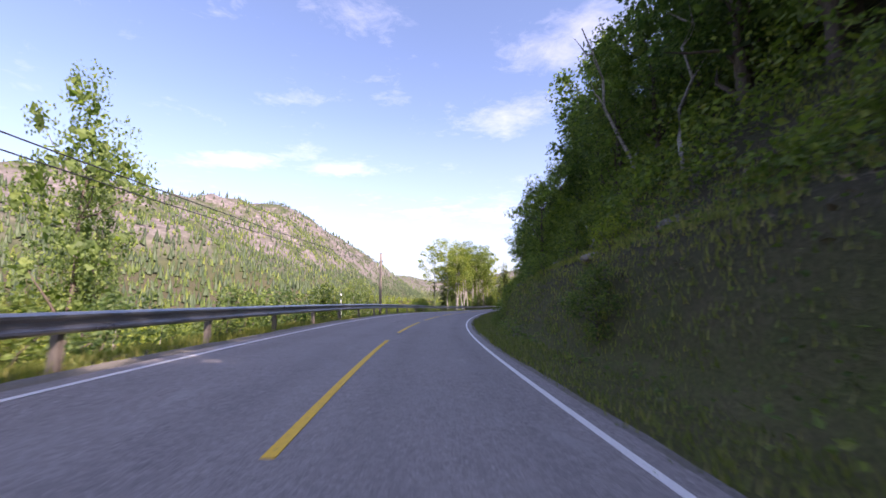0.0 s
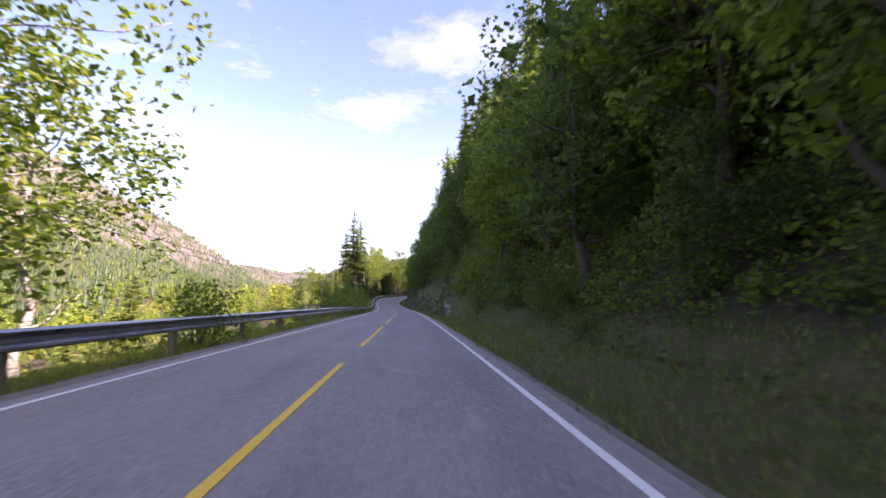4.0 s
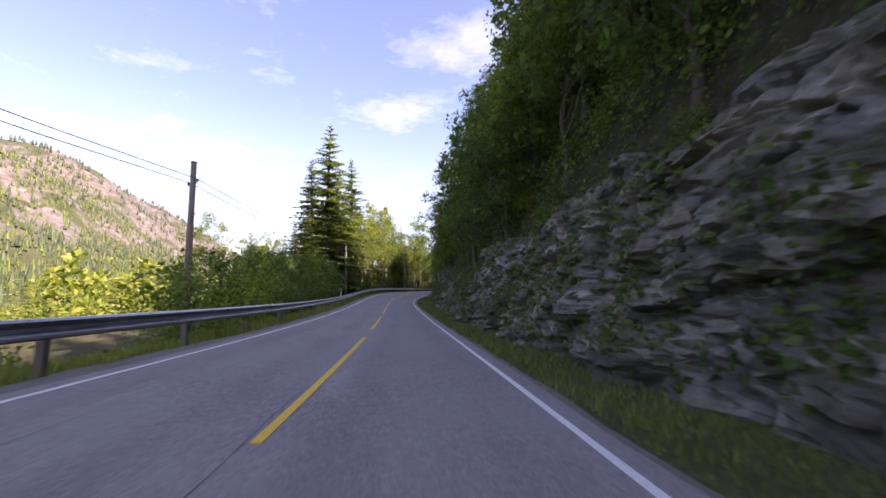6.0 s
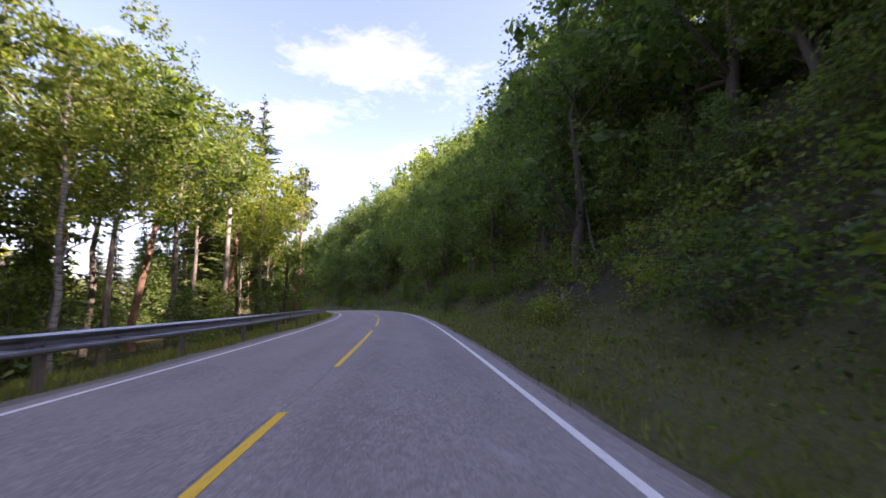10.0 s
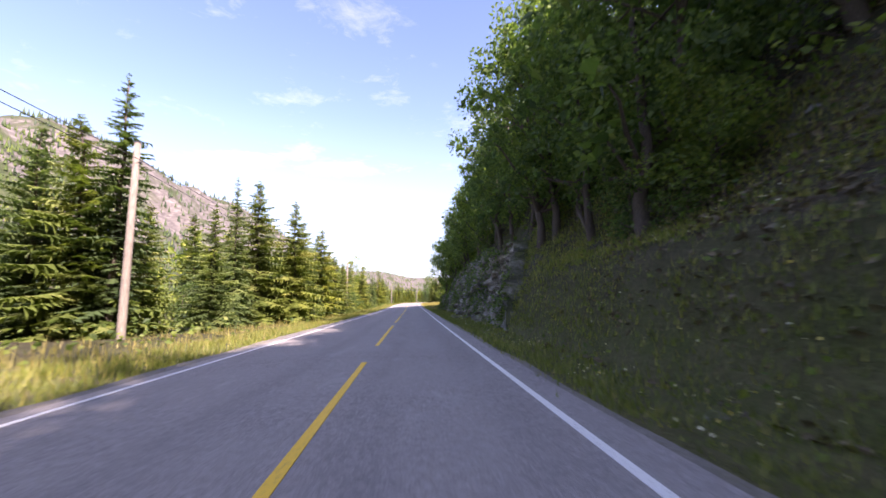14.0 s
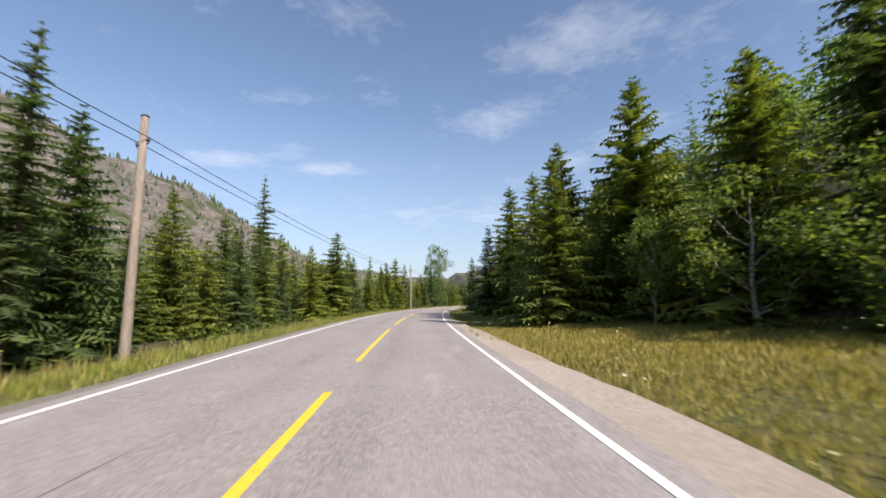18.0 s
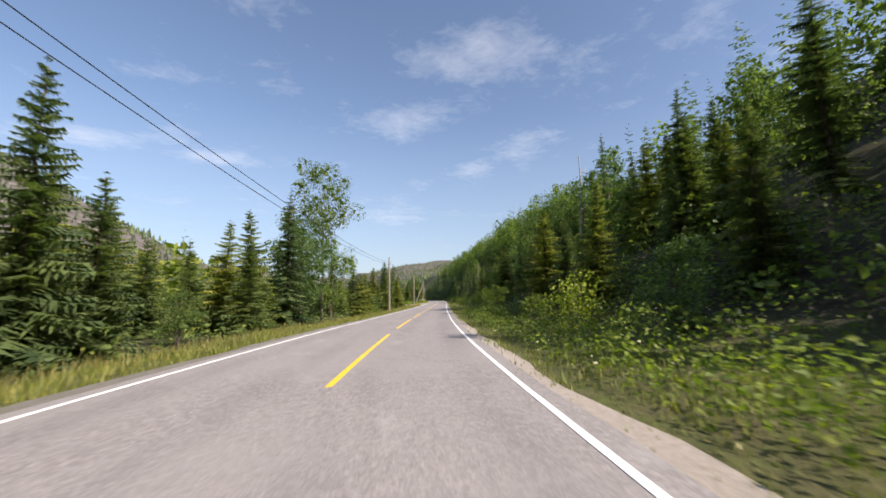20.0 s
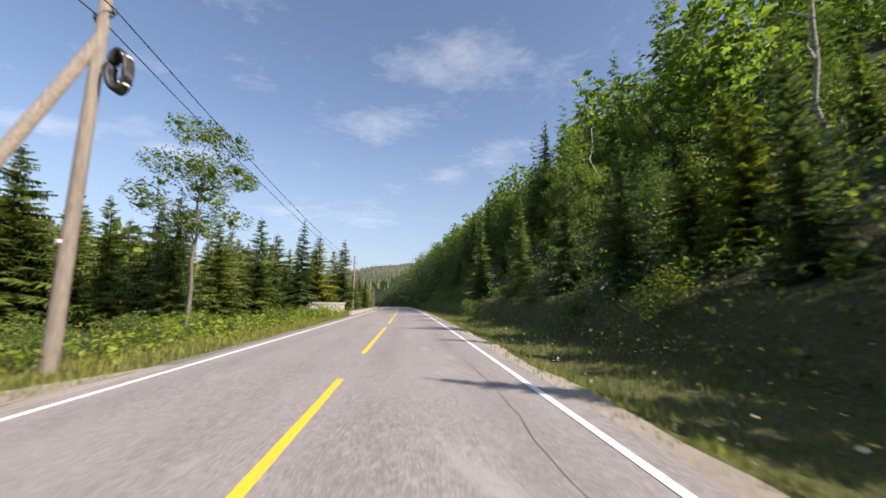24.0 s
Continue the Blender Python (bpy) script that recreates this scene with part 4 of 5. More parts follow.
for s, u, h, w in ((283, -9, 15, .9), (287, -10.5, 18, 1.0), (291, -10.3, 22, 1.0), (296, -10, 22, .9), (300, -10.5, 21.5, 1.0), (305, -11, 20, 1.0)):
    plant("aspen", s, u, h, wide=w)
belt(274, 300, -9.0, -13, 4.4, (("small", 3, 4, 7), ("bush", 1, 2, 3.5)))
belt(258, 336, -15, -27, 5.2, (("spruce", 2, 9, 14), ("broad", 2, 7, 11), ("birch", 2, 10, 14)))
belt(336, 402, -15, -26, 4.6, (("spruce", 3, 8, 12), ("small", 2, 5, 7)))
belt(314, 338, -8.2, -18, 4.4, (("birch", 3, 13, 18), ("aspen", 3, 13, 18), ("spruce", 1, 14, 19), ("small", 2, 4, 6)))
for s, u, h, w in ((345, -9.5, 10.5, 1.1), (348, -10, 13.5, 1.2), (352, -9.5, 14, 1.15), (357, -10.8, 14.5, 1.15), (351, -12.5, 14.5, 1.2), (363, -8.4, 13.5, 1.0), (368, -9, 13.5, 1.1), (374, -9.6, 12.5, 1.1), (342, -13, 11, 1.0)):
    plant("aspen", s, u, h, wide=w)
plant("birch", 343, -7.8, 12, 1)
belt(338, 366, -11, -19, 4.8, (("pine", 4, 14, 18), ("spruce", 1, 13, 16), ("small", 2, 3, 5)))
plant("spruce", 315, -9.8, 22, 1)
for s, u, h in ((316, -13, 24), (321, -12.5, 22)):
    plant("spruce", s, u, h, 1, wide=.85)
for s, u, h in ((327, -9.2, 24), (331, -9.6, 20)):
    plant("aspen", s, u, h, wide=1.15)
plant("spruce", 376.5, -11, 26, 1, wide=1.1)
for s, u, h in ((338, -8.4, 4), (344, -9.6, 5), (350, -8.2, 4), (355, -8.8, 4.6), (361, -7.9, 4), (366, -9.4, 5), (372, -8.2, 4.4), (379, -8.6, 4.5), (349, -13, 6), (358, -13.5, 6.5)):
    plant("small", s, u, h, 1, wide=1.2)
for s, u, h in ((346, -14.5, 17), (353, -16, 18), (362, -12, 16)):
    plant("spruce", s, u, h, 1, wide=1.3)
belt(366, 394, -7.8, -19, 4.6, (("pine", 3, 13, 17), ("aspen", 3, 12, 15), ("small", 2, 3, 5), ("broad", 1, 10, 13)))
belt(394, 450, -10, -20, 4.2, (("broad", 2, 7, 10), ("birch", 2, 7, 10), ("pine", 1, 8, 11), ("small", 3, 3, 6), ("young", 2, 4, 7)))
belt(396, 440, -6.6, -10, 3.0, (("bush", 4, 1.0, 2.0),))
plant("birch", 455, -10.5, 17, 0)
plant("birch", 452, -12.5, 15, 1)
belt(452, 532, -8.8, -18, 3.7, (("young", 8, 6, 9.6), ("small", 1, 3, 5), ("spruce", .15, 10, 11.5)), skip=lambda s, u: 465 < s < 480 and u > -12.2)
plant("spruce", 478, -11.4, 12.6, 1, wide=1.25)
plant("young", 489, -9.7, 10.2, 2)
plant("spruce", 588, -9.6, 11.8, 1, wide=.8)
belt(532, 690, -8.8, -18, 3.7, (("young", 8, 5, 9), ("small", 1, 3, 5), ("spruce", .15, 10, 11.5)))
plant("birch", 538, -10.2, 11, 0, wide=1.0)
plant("spruce", 548, -13.8, 11.8, 1, wide=.8)
plant("spruce", 638, -17.6, 17.5, 1, wide=1.1)
for s, u, h in ((692, -9.5, 10), (696, -11.5, 12), (699.6, -9.2, 9.5)):
    plant("broad", s, u, h)
for s, u, h in ((711, -15.6, 9.8), (731, -14, 10.6)):
    plant("spruce", s, u, h, 0, wide=1.4)
for s, u, h in ((742, -10.2, 10.2), (747, -10.7, 7.6), (752, -10.5, 9.4), (742, -12.5, 8.8), (756, -9.5, 7.2), (761, -12.8, 9), (764, -9.7, 8.2), (768, -12.5, 9.2), (753, -8.6, 6.5)):
    plant("young", s, u, h, wide=1.15)
belt(704, 757, -8.6, -22, 3.6, (("young", 6, 3.5, 6), ("small", 2, 3, 5), ("bush", 1, 2, 3)))
plant("spruce", 756, -25, 14.5, 0)
plant("aspen", 700, -10, 17.4, 0, wide=.85)
plant("spruce", 779, -14.6, 11.6, 0, wide=1.5)
plant("spruce", 801, -15.9, 15.4, 0, wide=1.4)
plant("aspen", 821, -9.9, 11.4, 1, wide=1.15)
plant("spruce", 838, -8.6, 10.2, 0, wide=1.1)
plant("spruce", 841, -9.8, 8.8, 0, wide=1.1)
belt(783, 802, -27, -36, 3.6, (("young", 3, 4, 6), ("small", 2, 3, 5)))
belt(826, 845, -12.5, -20, 3.6, (("young", 5, 6, 8.5), ("small", 1, 4, 5)))
for s, u, h in ((847, -9.2, 9.2), (851, -10.4, 8.4), (842, -12, 8.6)):
    plant("young", s, u, h)
belt(806, 905, -20, -32, 4.4, (("young", 5, 8, 11), ("small", 2, 3, 5)))
belt(850, 905, -7.5, -15, 5.0, (("young", 4, 5, 10), ("small", 2, 3, 5)))
belt(806, 842, -6.6, -13, 2.4, (("bush", 4, .8, 1.5),))


# ---- woods too many to count ----
def low_spruce(seed):
    return spruce_crown(10, 2.0, .5, np.random.default_rng(seed), 46, .3, 0, 0)


def low_broad(seed):
    V, F, _ = broad_crown(10, 3.0, 1.8, np.random.default_rng(seed), 14, 150, 1.0, 0, .42)
    return V, F


def mid_broad(seed):
    V, F, _ = broad_crown(10, 3.0, 1.4, np.random.default_rng(seed), 20, 380, .58, 0, .38)
    return V, F


LOW = {"spruce": [low_spruce(k) for k in (31, 32, 33)], "broad": [low_broad(k) for k in (41, 42, 43)], "leafy": [mid_broad(k) for k in (44, 45, 46)]}


def wood(name, places, heights, kind, material, label, rng):
    """Many trees joined into one mesh of leaves."""
    VV, FF, base = [], [], 0
    for p, h in zip(places, heights):
        V, F = LOW[kind][int(rng.integers(3))]
        a, k = rng.uniform(0, 6.28), h / 10
        w = k * rng.uniform(.8, 1.15)
        c, s_ = math.cos(a), math.sin(a)
        R = np.array([[c * w, s_ * w, 0], [-s_ * w, c * w, 0], [0, 0, k]])
        VV.append(V @ R + p)
        FF.append(F + base)
        base += len(V)
    return tagged(new(name, from_arrays(name, np.concatenate(VV), np.concatenate(FF), material)), label, "trees", kind="stuff")


def scatter(s0, s1, ulo, uhi, gap, rng, foot=False):
    ss, uu = np.meshgrid(np.arange(s0, s1, gap), np.arange(ulo, uhi, gap))
    ss = (ss + rng.uniform(-.48, .48, ss.shape) * gap).ravel()
    uu = (uu + rng.uniform(-.48, .48, uu.shape) * gap).ravel()
    if foot:
        uu = uu + verge_right(ss)
    p = road(ss, uu)
    p[:, 2] = land(p[:, 0], p[:, 1]) - .2
    return p, ss, uu


rng = np.random.default_rng(21)
p, ss, uu = scatter(-60, 1150, 23, 82, 6.6, rng, True)
edge_ = 1 - .5 * smooth01((ss - 470) / 15) * smooth01((560 - ss) / 20)
cone = rng.random(len(p)) < between(ss, (-60, .35), (330, .25), (520, .3), (620, .6), (1150, .7))
hh = rng.uniform(9, 15, len(p)) + np.where(cone, 3, 0) - np.where((ss > 600) & (ss < 820), 2.5, 0) + np.where(ss > 830, 5.5, 0) - np.where((ss > 725) & (ss < 835), 3, 0)
hh = (hh + np.where((ss > 345) & (ss < 445), 4, 0)) * edge_
wood("hillside_spruce_wood", p[cone], hh[cone], "spruce", M["needle"], "dense dark spruce wood on the steep hillside", rng)
wood("hillside_deciduous_wood", p[~cone], hh[~cone], "leafy", M["broadleaf"], "dense green deciduous wood on the steep hillside", rng)
p, ss, uu = scatter(-80, 360, -170, -46, 6.2, rng)
cone = rng.random(len(p)) < .4
hh = rng.uniform(4, 9, len(p))
wood("valley_spruce_wood", p[cone], hh[cone], "spruce", M["young_needle"], "young sunlit spruce wood in the valley", rng)
wood("valley_deciduous_wood", p[~cone], hh[~cone], "broad", M["birch_leaf"], "young sunlit birch wood in the valley", rng)
p, ss, uu = scatter(230, 960, -70, -22, 6.0, rng)
keep = ~((ss > 762) & (ss < 803) & (uu > -34))
p = p[keep]
cone = rng.random(len(p)) < .85
hh = rng.uniform(6, 11, len(p))
wood("roadside_spruce_wood", p[cone], hh[cone], "spruce", M["young_needle"], "dense young spruce plantation beyond the verge", rng)
wood("roadside_birch_wood", p[~cone], hh[~cone], "broad", M["birch_leaf"], "scattered birches among young spruces", rng)
p, ss, uu = scatter(350, 960, -160, -72, 8.6, np.random.default_rng(27))
wood("valley_floor_wood", p, np.random.default_rng(28).uniform(5, 10, len(p)), "spruce", M["young_needle"], "young spruces scattered over the valley floor", np.random.default_rng(30))
p, ss, uu = scatter(905, 1180, -24, -7, 5.0, rng)
wood("far_spruce_wood", p, rng.uniform(6, 11, len(p)), "spruce", M["young_needle"], "young spruces lining the distant road", rng)
p, ss, uu = scatter(905, 1180, 0.5, 23, 5.5, rng, True)
wood("far_mixed_wood", p, rng.uniform(9, 18, len(p)), "spruce", M["needle"], "dark spruces lining the distant road", rng)


def spikes(n, xlo, xhi, ylo, yhi, hlo, hhi, rng, keep):
    """Far conifers: small ragged cones of a few triangles."""
    x, y = rng.uniform(xlo, xhi, n), rng.uniform(ylo, yhi, n)
    ok = keep(x, y)
    x, y = x[ok], y[ok]
    n = len(x)
    z = land(x, y) - .4
    h = rng.uniform(hlo, hhi, n)
    r = h * rng.uniform(.14, .24, n)
    V = np.zeros((n, 11, 3))
    a0 = rng.uniform(0, 6.28, n)
    for k in range(5):
        a = a0 + k * 1.2566
        V[:, k] = np.stack([x + r * np.cos(a), y + r * np.sin(a), z + h * rng.uniform(.02, .2, n)], -1)
        V[:, 5 + k] = np.stack([x + .55 * r * np.cos(a + .6), y + .55 * r * np.sin(a + .6), z + h * rng.uniform(.42, .55, n)], -1)
    V[:, 10] = np.stack([x, y, z + h], -1)
    tri = []
    for k in range(5):
        j = (k + 1) % 5
        tri += [(k, j, 5 + k), (j, 5 + j, 5 + k), (5 + k, 5 + j, 10)]
    F = (np.arange(n)[:, None, None] * 11 + np.array(tri)[None]).reshape(-1, 3)
    return V.reshape(-1, 3), F


def slope_keep(x, y):
    bare = bumps(x, y, 70, 7) + .6 * bumps(x, y, 26, 2)
    return (rng.random(len(x)) < np.where(bare > .25, .3, .97) * np.where(land(x, y) > 62, .34, 1)) & (x < np.interp(y, RY, RX) - 110)


V, F = spikes(32000, -720, -50, -150, 1700, 4.5, 11, rng, slope_keep)
tagged(new("mountain_wood", from_arrays("mountain_wood", V, F, M["pine_needle"])), "sparse conifers scattered over the rocky mountainside", "trees", kind="stuff")
V, F = spikes(9000, -340, -60, -120, 900, 3.5, 8, rng, lambda x, y: (x < np.interp(y, RY, RX) - 75) & (rng.random(len(x)) < .85))
tagged(new("lower_slope_wood", from_arrays("lower_slope_wood", V, F, M["bush_leaf"])), "sunlit young trees covering the lower mountainside", "trees", kind="stuff")
V, F = spikes(6000, -900, 900, 1250, 3000, 8, 16, rng, lambda x, y: rng.random(len(x)) < .9)
tagged(new("far_hill_wood", from_arrays("far_hill_wood", V, F, M["needle"])), "dark wooded hills closing the valley", "trees", kind="stuff")


# ---- grass, ferns and undergrowth ----
def tufts(n, slo, shi, ulo, uhi, height, rng, foot=False, blades=4, keep=None):
    ss, uu = rng.uniform(slo, shi, n), None
    lo = ulo(ss) if callable(ulo) else np.full(n, ulo)
    hi = uhi(ss) if callable(uhi) else np.full(n, uhi)
    uu = lo + (hi - lo) * rng.random(n)
    if keep is not None:
        k = keep(ss, uu)
        ss, uu = ss[k], uu[k]
        n = len(ss)
    p = road(ss, uu)
    p[:, 2] = land(p[:, 0], p[:, 1]) - .03
    p = np.repeat(p, blades, 0)
    m = len(p)
    p[:, :2] += rng.normal(0, .13, (m, 2))
    h = height * rng.uniform(.45, 1.25, (m, 1)) * np.repeat(np.clip(.9 + .3 * bumps(ss * 1.7, uu * 2.3, 4.1, 1) + .2 * bumps(ss * 5, uu * 4, 3.3, 4), .45, 1.4), blades)[:, None]
    a = rng.uniform(0, 6.28, m)
    side = np.stack([np.cos(a), np.sin(a), 0 * a], -1) * .015
    bend = np.stack([np.cos(a + 1.3), np.sin(a + 1.3), 0 * a], -1) * h * rng.uniform(.1, .6, (m, 1))
    V = np.stack([p - side, p + side, p + bend + [0, 0, 1] * h], 1).reshape(-1, 3)
    return V, np.arange(3 * m).reshape(-1, 3)


rng = np.random.default_rng(22)
V, F = tufts(72000, -30, 900, -6.2, -3.95, .24, rng, keep=lambda s, u: ~((s > 766) & (s < 801)))
tagged(new("left_verge_grass", from_arrays("left_verge_grass", V, F, M["grass"])), "rough green grass on the verge beside the road", "grass", kind="stuff")
V, F = tufts(120000, -30, 900, 3.08, lambda s: verge_right(s) + 1.2, .17, rng, keep=lambda s, u: (s < 528) | (s > 606))
tagged(new("right_verge_grass", from_arrays("right_verge_grass", V, F, M["grass"])), "rough green grass at the foot of the hillside", "grass", kind="stuff")
V, F = tufts(60000, 526, 612, 3.5, lambda s: verge_right(s) + .5, .16, rng, blades=6)
tagged(new("dry_meadow_grass", from_arrays("dry_meadow_grass", V, F, M["dry_grass"])), "tall yellow-brown summer grass on a wide verge", "grass", kind="stuff")
V, F = tufts(34000, -20, 104, verge_right, lambda s: verge_right(s) + 5.5, .2, rng, keep=lambda s, u: bumps(s, u * 2, 2.3, 3) > -.3)
V2, F2 = tufts(22000, 440, 484, verge_right, lambda s: verge_right(s) + 5, .17, rng, keep=lambda s, u: bumps(s, u * 2, 2.3, 3) > -.45)
tagged(new("bank_grass", from_arrays("bank_grass", np.concatenate([V, V2]), np.concatenate([F, F2 + len(V)]), M["grass"])), "patchy grass and weeds on the bare earth bank", "grass", kind="stuff")
V, F = tufts(9000, 440, 900, -8.5, -4.6, .4, rng, keep=lambda s, u: ~((s > 764) & (s < 803)))
tagged(new("tall_verge_grass", from_arrays("tall_verge_grass", V, F, M["dry_grass"])), "tall seeding grass below the roadside spruces", "grass", kind="stuff")


def cover(n, slo, shi, ulo, uhi, size, rng, lift=.25, keep=None):
    ss = rng.uniform(slo, shi, n)
    lo = ulo(ss) if callable(ulo) else np.full(n, ulo)
    hi = uhi(ss) if callable(uhi) else np.full(n, uhi)
    uu = lo + (hi - lo) * rng.random(n)
    thick = bumps(ss, uu * 2, 3.2, 4) + .4 * bumps(ss, uu, 11, 2)
    k = rng.random(n) < np.clip(.45 + .7 * thick, .06, 1)
    if keep is not None:
        k &= keep(ss, uu)
    ss, uu = ss[k], uu[k]
    p = road(ss, uu)
    p[:, 2] = land(p[:, 0], p[:, 1]) + lift * rng.random(len(ss)) * (1 + np.clip(thick[k], 0, 1) * 1.5)
    return leaves(p, size, rng, .1)


thin = lambda s, u: notrock(s, u) & (((s < 450) | (s > 478)) & ((s < 62) | (s > 98) | (u > verge_right(s) + 4.2)) | (rng.random(len(s)) < .3))
notrock = lambda s, u: ~((rock_right(s) > 4.5) & (u < verge_right(s) + .6 + .28 * rock_right(s)))
V, F = cover(290000, -25, 900, lambda s: verge_right(s) - .7, lambda s: verge_right(s) + 7, .115, rng, .42, thin)
V2, F2 = cover(60000, -25, 900, lambda s: verge_right(s) - .2, lambda s: verge_right(s) + 9, .14, rng, .1, notrock)
V3, F3 = cover(14000, 440, 478, lambda s: verge_right(s) - .2, lambda s: verge_right(s) + 8, .13, rng, .08)
V2, F2 = np.concatenate([V2, V3]), np.concatenate([F2, F3 + len(V2)])
tagged(new("leaf_litter", from_arrays("leaf_litter", V2, F2, M["litter"])), "brown leaf litter and dead weeds on the slope", "leaf litter", kind="stuff")
tagged(new("hillside_undergrowth", from_arrays("hillside_undergrowth", V, F, M["bush_leaf"])), "low ferns, brambles and saplings on the slope", "undergrowth", kind="stuff")
V, F = cover(18000, 318, 440, 3.9, lambda s: verge_right(s) + 1.6, .1, rng, .22)
tagged(new("lush_verge", from_arrays("lush_verge", V, F, M["fern"])), "lush green weeds and clover on the wide verge", "weeds", kind="stuff")
V, F = cover(90000, -25, 900, -16, -5.9, .17, rng, .5, lambda s, u: ~((s > 762) & (s < 803)))
tagged(new("left_undergrowth", from_arrays("left_undergrowth", V, F, M["bush_leaf"])), "low green shrubs and ferns beyond the verge", "undergrowth", kind="stuff")
V, F = cover(22000, 802, 850, -14, -5.0, .16, rng, .5)
tagged(new("fern_bank", from_arrays("fern_bank", V, F, M["fern"])), "bright green bracken covering the sunny bank", "ferns", kind="stuff")
V, F = cover(64000, 392, 452, -14, -5.3, .15, rng, .9)
tagged(new("sunny_bank_ferns", from_arrays("sunny_bank_ferns", V, F, M["fern"])), "bright sunlit bracken on the roadside bank", "ferns", kind="stuff")
V, F = cover(16000, 655, 700, 3.9, 6.3, .09, rng, .4)
tagged(new("roadside_ferns", from_arrays("roadside_ferns", V, F, M["fern"])), "bright green ferns along the road's gravel edge", "ferns", kind="stuff")


M["flower"] = leaf_material("pale_flowers", (.55, .5, .3), (.75, .72, .6), .2, (.8, .6, .1))
V, F = cover(2200, 236, 300, 3.5, lambda s: verge_right(s) + .4, .042, rng, .3)
V2, F2 = cover(5200, 372, 484, 3.6, lambda s: verge_right(s) + 3, .045, rng, .25)
V3, F3 = cover(5200, 530, 850, 3.7, lambda s: verge_right(s) + .5, .05, rng, .3)
tagged(new("verge_flowers", from_arrays("verge_flowers", np.concatenate([V, V2, V3]), np.concatenate([F, F2 + len(V), F3 + len(V) + len(V2)]), M["flower"])), "small white and yellow flowers dotting the verge", "flowers", kind="stuff")


# ---- cut rock ----
def hashed(i, j, k):
    a = np.sin(i * 127.1 + j * 311.7 + k * 74.7) * 43758.5453
    return a - np.floor(a)


LEDGES = []


def rock_face(name, s0, s1, label, seed=0.0, side=1):
    """A broken face of ledges and blocks leaning back from the road."""
    ss = np.arange(s0, s1, .17)
    qs = np.linspace(-.12, 1.0, 68)
    sg, qg = np.meshgrid(ss, qs, indexing="ij")
    if side > 0:
        hgt = rock_right(sg) * smooth01((sg - s0) / 6) * smooth01((s1 - sg) / 6)
        foot = verge_right(sg) - .1
    else:
        hgt = np.maximum(drop_left(sg), .5) * .5 * smooth01((sg - s0) / 6) * smooth01((s1 - sg) / 6)
        foot = np.full_like(sg, 5.4)
    hgt = np.maximum(hgt * (1 + .18 * bumps(sg, sg * 0, 3.0, seed)) * .96, .05)
    z = qg * hgt
    tilt = z + .10 * sg
    out = np.zeros_like(z)
    for k, (bw, bh, amp) in enumerate(((2.4, 1.9, .6), (1.3, .5, .42), (.6, .24, .2))):
        a, b = sg / bw, tilt / bh
        best, second = np.full_like(z, 9.0), np.full_like(z, 9.0)
        push = np.zeros_like(z)
        for di in (-1, 0, 1):
            for dj in (-1, 0, 1):
                i, j = np.floor(a) + di, np.floor(b) + dj
                da = a - (i + .1 + .8 * hashed(i, j, seed + k))
                db = b - (j + .2 + .6 * hashed(i, j, seed + k + 5.3))
                dist = np.maximum(np.abs(da), np.abs(db)) + .35 * np.minimum(np.abs(da), np.abs(db))
                lean_ = (hashed(i, j, seed + 9) - .5) + .8 * da * (hashed(i, j, seed + 11) - .5) + .8 * db * (hashed(i, j, seed + 13) - .6)
                closer = dist < best
                second = np.where(closer, best, np.minimum(second, dist))
                push = np.where(closer, lean_, push)
                best = np.minimum(best, dist)
        out += amp * push - amp * .3 * (second - best < .07)
    out += .2 * bumps(sg, z, 2.7, seed + 3)
    fade = smooth01(hgt / 2.0)
    u = foot + (.06 + .26 * qg) * hgt + .05 - out * fade * (.35 + .65 * (1 - qg * .3))
    u = np.maximum(u, foot - .75)
    last = qg >= .999
    u = np.where(last, u + 2.2, u)
    z = np.where(last, z - .2, z) + .05 * bumps(sg * 3, z * 3, 1.0, seed) * fade
    pos = road(sg, side * u)
    base = land(*[road(sg, side * (foot - .3))[..., k] for k in (0, 1)])
    pos[..., 2] = base + z
    # plants root where the face is flat enough
    gs, gq = np.gradient(pos, axis=0), np.gradient(pos, axis=1)
    up = np.abs(np.cross(gs, gq)[..., 2]) / (np.linalg.norm(np.cross(gs, gq), axis=-1) + 1e-9)
    rooted = pos[(up > .42) & (hgt > 1.2) & (qg > .04) & (bumps(sg, z, 2.4, seed + 8) > -.35)]
    LEDGES.append(rooted[::3])
    LEDGES.append(pos[(hgt > 1.5) & (qg > .1) & (bumps(sg, z * 1.6, 2.1, seed + 20) + .5 * bumps(sg, z, .8, seed) > .42)][::4])
    nq = len(qs)
    i = (np.arange(len(ss) - 1)[:, None] * nq + np.arange(nq - 1)[None]).ravel()
    quads = np.stack([i, i + nq, i + nq + 1, i + 1], -1)
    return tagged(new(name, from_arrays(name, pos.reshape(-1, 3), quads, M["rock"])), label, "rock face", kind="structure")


rock_face("rock_face_south", 176, 318, "blasted grey rock cutting with ledges, crevice shade painted into its cracks", 1.0)
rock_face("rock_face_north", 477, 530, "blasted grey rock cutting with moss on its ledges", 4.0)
rock_face("rock_face_bank", 404, 444, "sunlit pale rock showing in the roadside bank", 6.0, -1)


rng = np.random.default_rng(24)
spots = np.concatenate(LEDGES)
spots = spots[rng.random(len(spots)) < .95]
spots = np.repeat(spots, 4, 0) + rng.normal(0, .13, (len(spots) * 4, 3)) + [0, 0, .12]
V, F = leaves(spots, .16, rng, .1)
